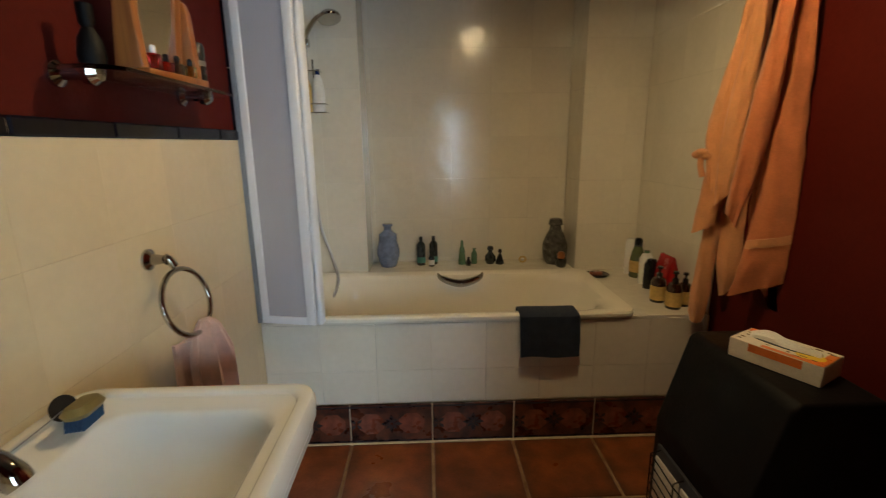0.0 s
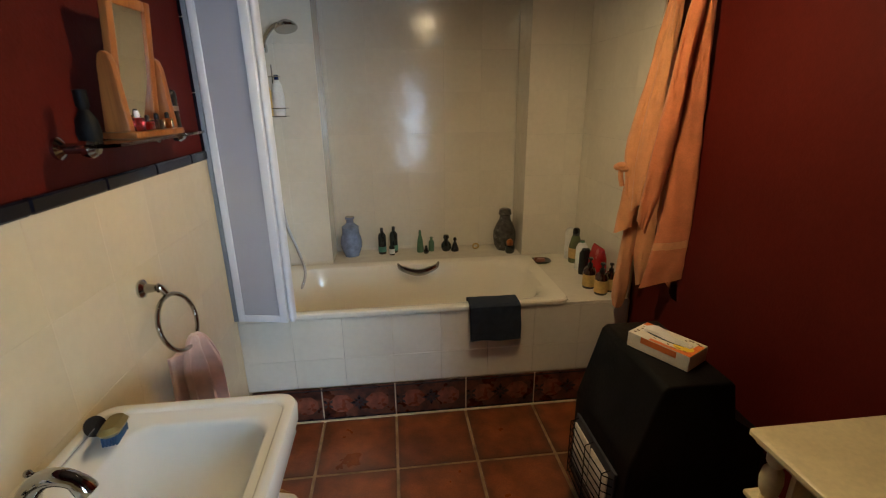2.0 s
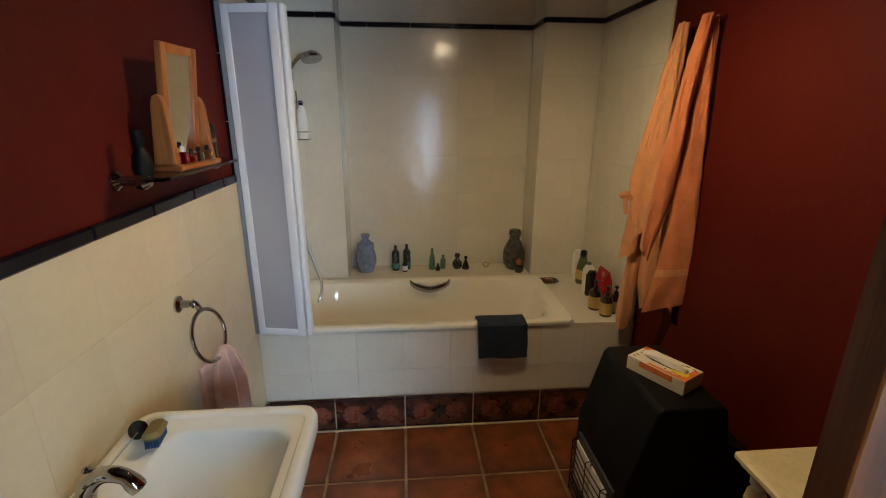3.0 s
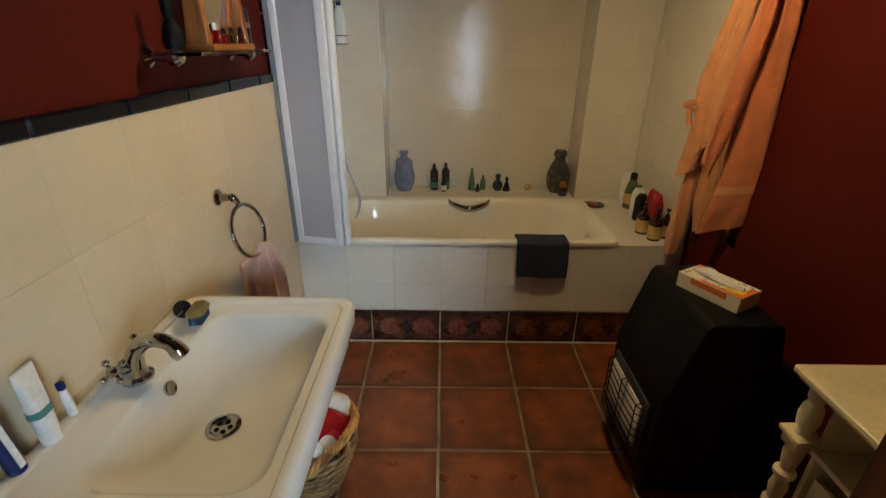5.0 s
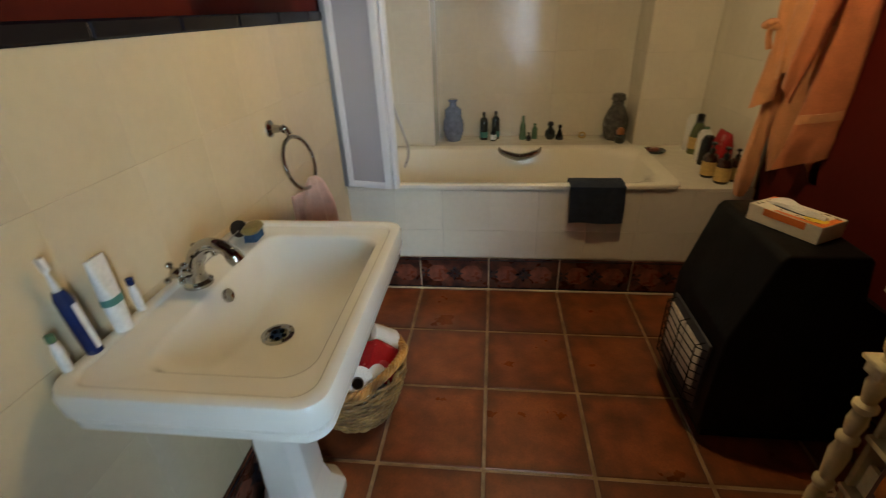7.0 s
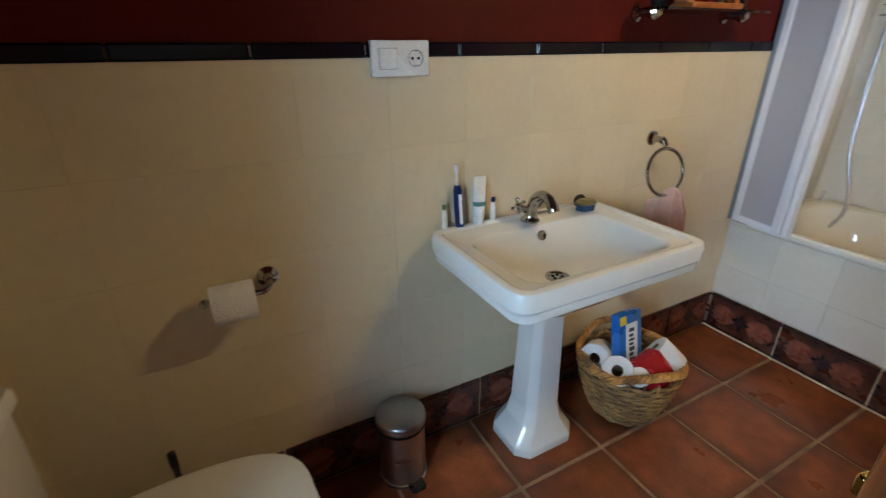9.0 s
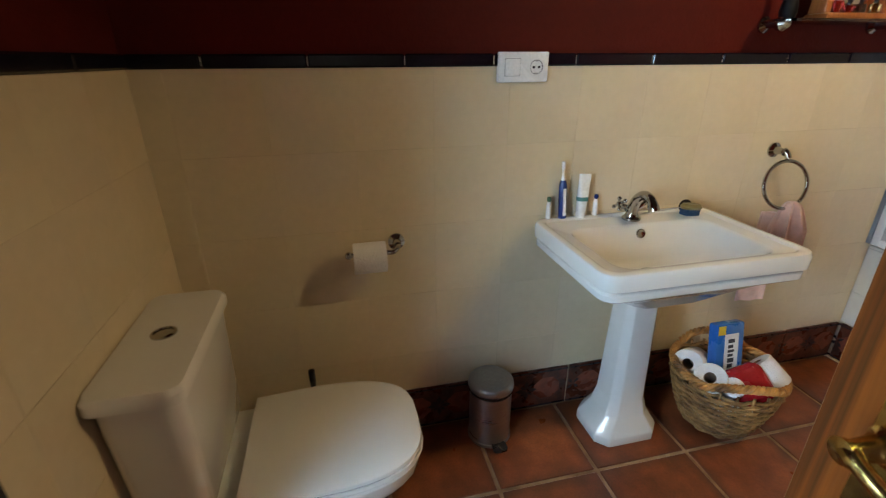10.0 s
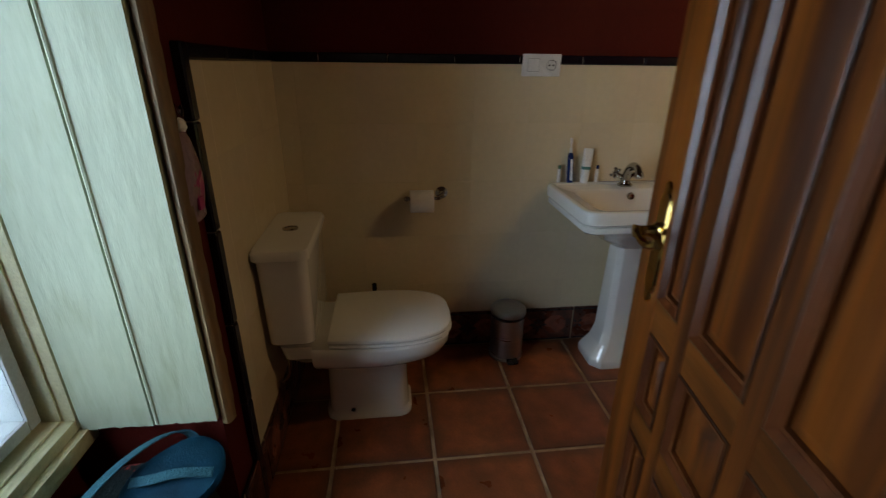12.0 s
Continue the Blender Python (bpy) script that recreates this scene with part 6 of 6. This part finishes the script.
def piece(name, size, at, material, parent, axis="z", bevel=0.0015, label="", jitter=0.0, rnd=random.Random(11)):
    """A tile of that size (in its own x, y, thickness) centred at a place, facing along axis; alike pieces share a mesh."""
    key = (name, tuple(round(s, 4) for s in size), axis, material.name)
    if key not in MESHES:
        a, b, c = size
        e = {"z": (a, b, c), "x": (c, a, b), "y": (a, c, b)}[axis]
        bm = box(-e[0] / 2, e[0] / 2, -e[1] / 2, e[1] / 2, -e[2] / 2, e[2] / 2, bevel, 1)
        me = bpy.data.meshes.new(name)
        bm.to_mesh(me)
        bm.free()
        me.materials.append(material)
        MESHES[key] = me
    ob = new(name, MESHES[key])
    ob.parent = parent
    ob.location = Vector(at) - (parent.location if parent else Vector((0, 0, 0)))
    if jitter:
        ob.rotation_euler = [rnd.uniform(-jitter, jitter) if ax != axis else 0 for ax in "xyz"]
    return ob


def spans(a, b, start, pitch):
    """Cuts a..b at start + k * pitch."""
    cuts = [a]
    k = math.ceil((a - start) / pitch + 0.02)
    while start + k * pitch < b - 0.006:
        cuts.append(start + k * pitch)
        k += 1
    return list(zip(cuts, cuts[1:] + [b]))


floor_ob, west_ob, south_ob, north_ob, east_ob = (bpy.data.objects[n] for n in ("floor", "wall_west", "wall_south", "wall_north", "wall_east"))
PX, PY, FX, FY = 0.3445, 0.348, -0.037, 1.733
for xa, xb in spans(WEST, 2.34, FX, PX):
    for ya, yb in spans(-1.25, BATH, FY, PY):
        if xa > EAST + 0.2 and (ya < -1.05 or ya > 0.9):
            continue
        if xb < RECESS_W and yb < SOUTH:
            continue
        piece("tile", (xb - xa - 0.012, yb - ya - 0.012, 0.008), ((xa + xb) / 2, (ya + yb) / 2, -0.0035), TERRA, floor_ob, "z", 0.0025, "", 0.0035)


def wall_tiles(ob, axis, plane, a, b, z0, z1, material, start, zstart=1.285, wdt=0.2265, hgt=0.2375, sign=1):
    for p, q in spans(a, b, start, wdt):
        for c, d in spans(z0, z1, zstart, hgt):
            if q - p < 0.012 or d - c < 0.012:
                continue
            mid = plane - sign * 0.0045
            at = (mid, (p + q) / 2, (c + d) / 2) if axis == "x" else ((p + q) / 2, mid, (c + d) / 2)
            piece("tile", (q - p - 0.0004, d - c - 0.0004, 0.009), at, material, ob, axis, 0.0003, "", 0.0013)


def bed(name, b):
    return tagged(part(name, box(*b), GROUT_PALE, None, "", False), "thin bed of pale grout behind the wall tiles", "grout", kind="structure")


bed("tile_bed", (WEST - T, WEST - 0.0012, SOUTH - T, BATH, 0, BAND))
bed("tile_bed", (WEST - T, WEST - 0.0012, BATH, PIER + T, DECK - T, CEIL))
bed("tile_bed", (WEST - T, WEST + 0.0020, SOUTH - T, BATH - 0.032, BAND + 0.006, BAND + 0.028))
bed("tile_bed", (WEST + 0.006, 0.044, SOUTH - T, SOUTH + 0.0030, BAND + 0.006, BAND + 0.028))
bed("tile_bed", (0.052, 0.074, SOUTH - T, SOUTH + 0.0045, 0.004, BAND + 0.030))
bed("tile_bed", (WEST - T, WEST + 0.0045, BATH - 0.024, BATH - 0.006, BAND + 0.030, CEIL))
bed("tile_bed", (WEST - T + 0.011, 0.045, SOUTH - T, SOUTH - 0.0012, 0, BAND))
bed("tile_bed", (EAST + T - 0.006, EAST + T, BATH + 0.02, PIER + T, DECK - T, CEIL))
bed("tile_bed", (WEST - T + 0.007, WEST + 0.0025, SOUTH, BATH - 0.017, 0.004, 0.181))
bed("tile_bed", (WEST + 0.01, EAST - 0.01, BATH - 0.0025, BATH + 0.001, 0.006, 0.181))
bed("tile_bed", (WEST + 0.004, RECESS_W - 0.002, SOUTH - 0.002, SOUTH + 0.0025, 0.004, 0.181))
wall_tiles(west_ob, "x", WEST, SOUTH, BATH, 0.185, BAND, CREAM, 0.087)
wall_tiles(south_ob, "y", SOUTH, WEST + 0.001, 0.045, 0.185, BAND, CREAM, -0.04)
wall_tiles(west_ob, "x", WEST, BATH + 0.001, PIER, DECK, UPBAND, WHITE_TILE, 0.087)
wall_tiles(north_ob, "y", PIER, WEST + 0.001, -0.375, DECK, UPBAND, WHITE_TILE, 0.10, sign=-1)
wall_tiles(north_ob, "y", PIER, 0.775, EAST - 0.001, DECK, UPBAND, WHITE_TILE, 0.10, sign=-1)
wall_tiles(north_ob, "y", BACK, -0.374, 0.774, DECK, UPBAND, WHITE_TILE, 0.10, sign=-1)
wall_tiles(north_ob, "x", -0.375, PIER + 0.001, BACK - 0.001, DECK, UPBAND, WHITE_TILE, 2.0)
wall_tiles(north_ob, "x", 0.775, PIER + 0.001, BACK - 0.001, DECK, UPBAND, WHITE_TILE, 2.0, sign=-1)
wall_tiles(east_ob, "x", EAST, BATH + 0.02, PIER - 0.001, DECK, UPBAND, WHITE_TILE, 0.087, sign=-1)
for args in ((west_ob, "x", WEST, BATH + 0.001, PIER), (north_ob, "y", PIER, WEST + 0.001, -0.375), (north_ob, "y", PIER, 0.775, EAST - 0.001), (north_ob, "y", BACK, -0.374, 0.774), (north_ob, "x", -0.375, PIER + 0.001, BACK - 0.001), (north_ob, "x", 0.775, PIER + 0.001, BACK - 0.001), (east_ob, "x", EAST, BATH + 0.02, PIER - 0.001)):
    ob, axis, plane, a, b = args
    sign = 1 if plane in (WEST, -0.375) else -1
    wall_tiles(ob, axis, plane, a, b, UPBAND + 0.032, CEIL, WHITE_TILE, 0.087 if axis == "x" else 0.10, UPBAND + 0.032, sign=sign)
    for p, q in spans(a, b, 0.035, 0.2535):
        if q - p > 0.012:
            at = (plane + sign * 0.002, (p + q) / 2, UPBAND + 0.0155) if axis == "x" else ((p + q) / 2, plane + sign * 0.002, UPBAND + 0.0155)
            piece("border_tile", (q - p - 0.0016, 0.026, 0.018), at, NAVY, ob, axis, 0.004)
# front of the bath
surround = bpy.data.objects["bath_surround"]
for p, q in spans(WEST, EAST, -0.037, 0.2265):
    for c, d in ((0.187, 0.335), (0.335, DECK - 0.012)):
        piece("tile", (q - p - 0.001, d - c - 0.001, 0.009), ((p + q) / 2, BATH + 0.0055, (c + d) / 2), WHITE_TILE, surround, "y", 0.0006, "", 0.002)
# the navy border along the top of the cream tiles, and upright beside the red paint
for p, q in spans(SOUTH, BATH - 0.03, 0.035, 0.2535):
    piece("border_tile", (q - p - 0.0019, 0.034, 0.020), (WEST - 0.003, (p + q) / 2, BAND + 0.017), NAVY, west_ob, "x", 0.0045)
for p, q in spans(WEST + 0.01, 0.045, -0.21, 0.2535):
    piece("border_tile", (q - p - 0.0019, 0.034, 0.020), ((p + q) / 2, SOUTH - 0.002, BAND + 0.017), NAVY, south_ob, "y", 0.0045)
for c, d in spans(BAND + 0.0, CEIL, BAND - 0.01, 0.2535):
    piece("border_tile", (0.030, d - c - 0.0019, 0.024), (WEST - 0.002, BATH - 0.015, (c + d) / 2), NAVY, west_ob, "x", 0.0045)
for c, d in spans(0.0, BAND + 0.036, 0.13, 0.2535):
    piece("border_tile", (0.034, d - c - 0.0019, 0.024), (0.063, SOUTH - 0.002, (c + d) / 2), NAVY, south_ob, "y", 0.0045)


# decorated skirting tiles
def skirt(axis, plane, a, b, start, ob, sign):
    for p, q in spans(a, b, start, 0.3475):
        w, c = q - p - 0.006, (p + q) / 2
        if w < 0.02:
            continue
        mid = plane + sign * 0.002
        def at(u, z, out=0.0):
            return (mid + sign * out, u, z) if axis == "x" else (u, mid + sign * out, z)
        piece("skirting_tile", (w, 0.176, 0.012), at(c, 0.093), SKIRT, ob, axis, 0.002)
        if w < 0.28:
            continue
        key = ("motif", axis, sign)
        if key not in MESHES:
            for mk, mtl in (("rose", SKIRT_ROSE), ("star", SKIRT_STAR)):
                bm = bmesh.new()
                def poly(pts):
                    vs = [bm.verts.new((0.0068 * sign, u, z) if axis == "x" else (u, 0.0068 * sign, z)) for u, z in pts]
                    f = bm.faces.new(vs)
                if mk == "rose":
                    for u in (-0.085, 0.085):
                        poly([(u + 0.058 * math.cos(k * math.pi / 4 + math.pi / 8), 0.052 * math.sin(k * math.pi / 4 + math.pi / 8)) for k in range(8)])
                else:
                    for u in (-0.148, 0.0):
                        for k in range(8):
                            g = k * math.pi / 4
                            r = 0.034 if k % 2 else 0.046
                            if u < -0.1 and k % 2 == 0:
                                continue
                            poly([(u + 0.003 * math.cos(g), 0.003 * math.sin(g)), (u + r * 0.62 * math.cos(g - 0.36), r * 0.62 * math.sin(g - 0.36)), (u + r * math.cos(g), r * math.sin(g)), (u + r * 0.62 * math.cos(g + 0.36), r * 0.62 * math.sin(g + 0.36))])
                    poly([(-0.171, -0.084), (0.171, -0.084), (0.171, -0.076), (-0.171, -0.076)])
                    poly([(-0.171, 0.076), (0.171, 0.076), (0.171, 0.084), (-0.171, 0.084)])
                me = bpy.data.meshes.new("motif_" + mk)
                bm.to_mesh(me)
                bm.free()
                me.materials.append(mtl)
                MESHES[key + (mk,)] = me
            MESHES[key] = True
        for mk in ("rose", "star"):
            o = new("glazed_" + mk, MESHES[key + (mk,)])
            o.parent, o.location = ob, Vector(at(c, 0.093, 0.0004 if mk == "star" else 0.0))


skirt("x", WEST, SOUTH + 0.012, BATH - 0.01, 0.387, west_ob, 1)
skirt("y", BATH, WEST + 0.012, EAST - 0.012, FX, surround, -1)
skirt("y", SOUTH, WEST + 0.012, RECESS_W, 0.0, south_ob, 1)
skirt("x", EAST, DOOR_N + 0.05, BATH - 0.012, 0.387, east_ob, -1)
tagged(part("grout_line", box(WEST, EAST, BATH - 0.016, BATH - 0.002, -0.003, 0.0045, 0.001), GROUT_PALE), "pale grout fillet at the foot of the bath", "grout", kind="structure")
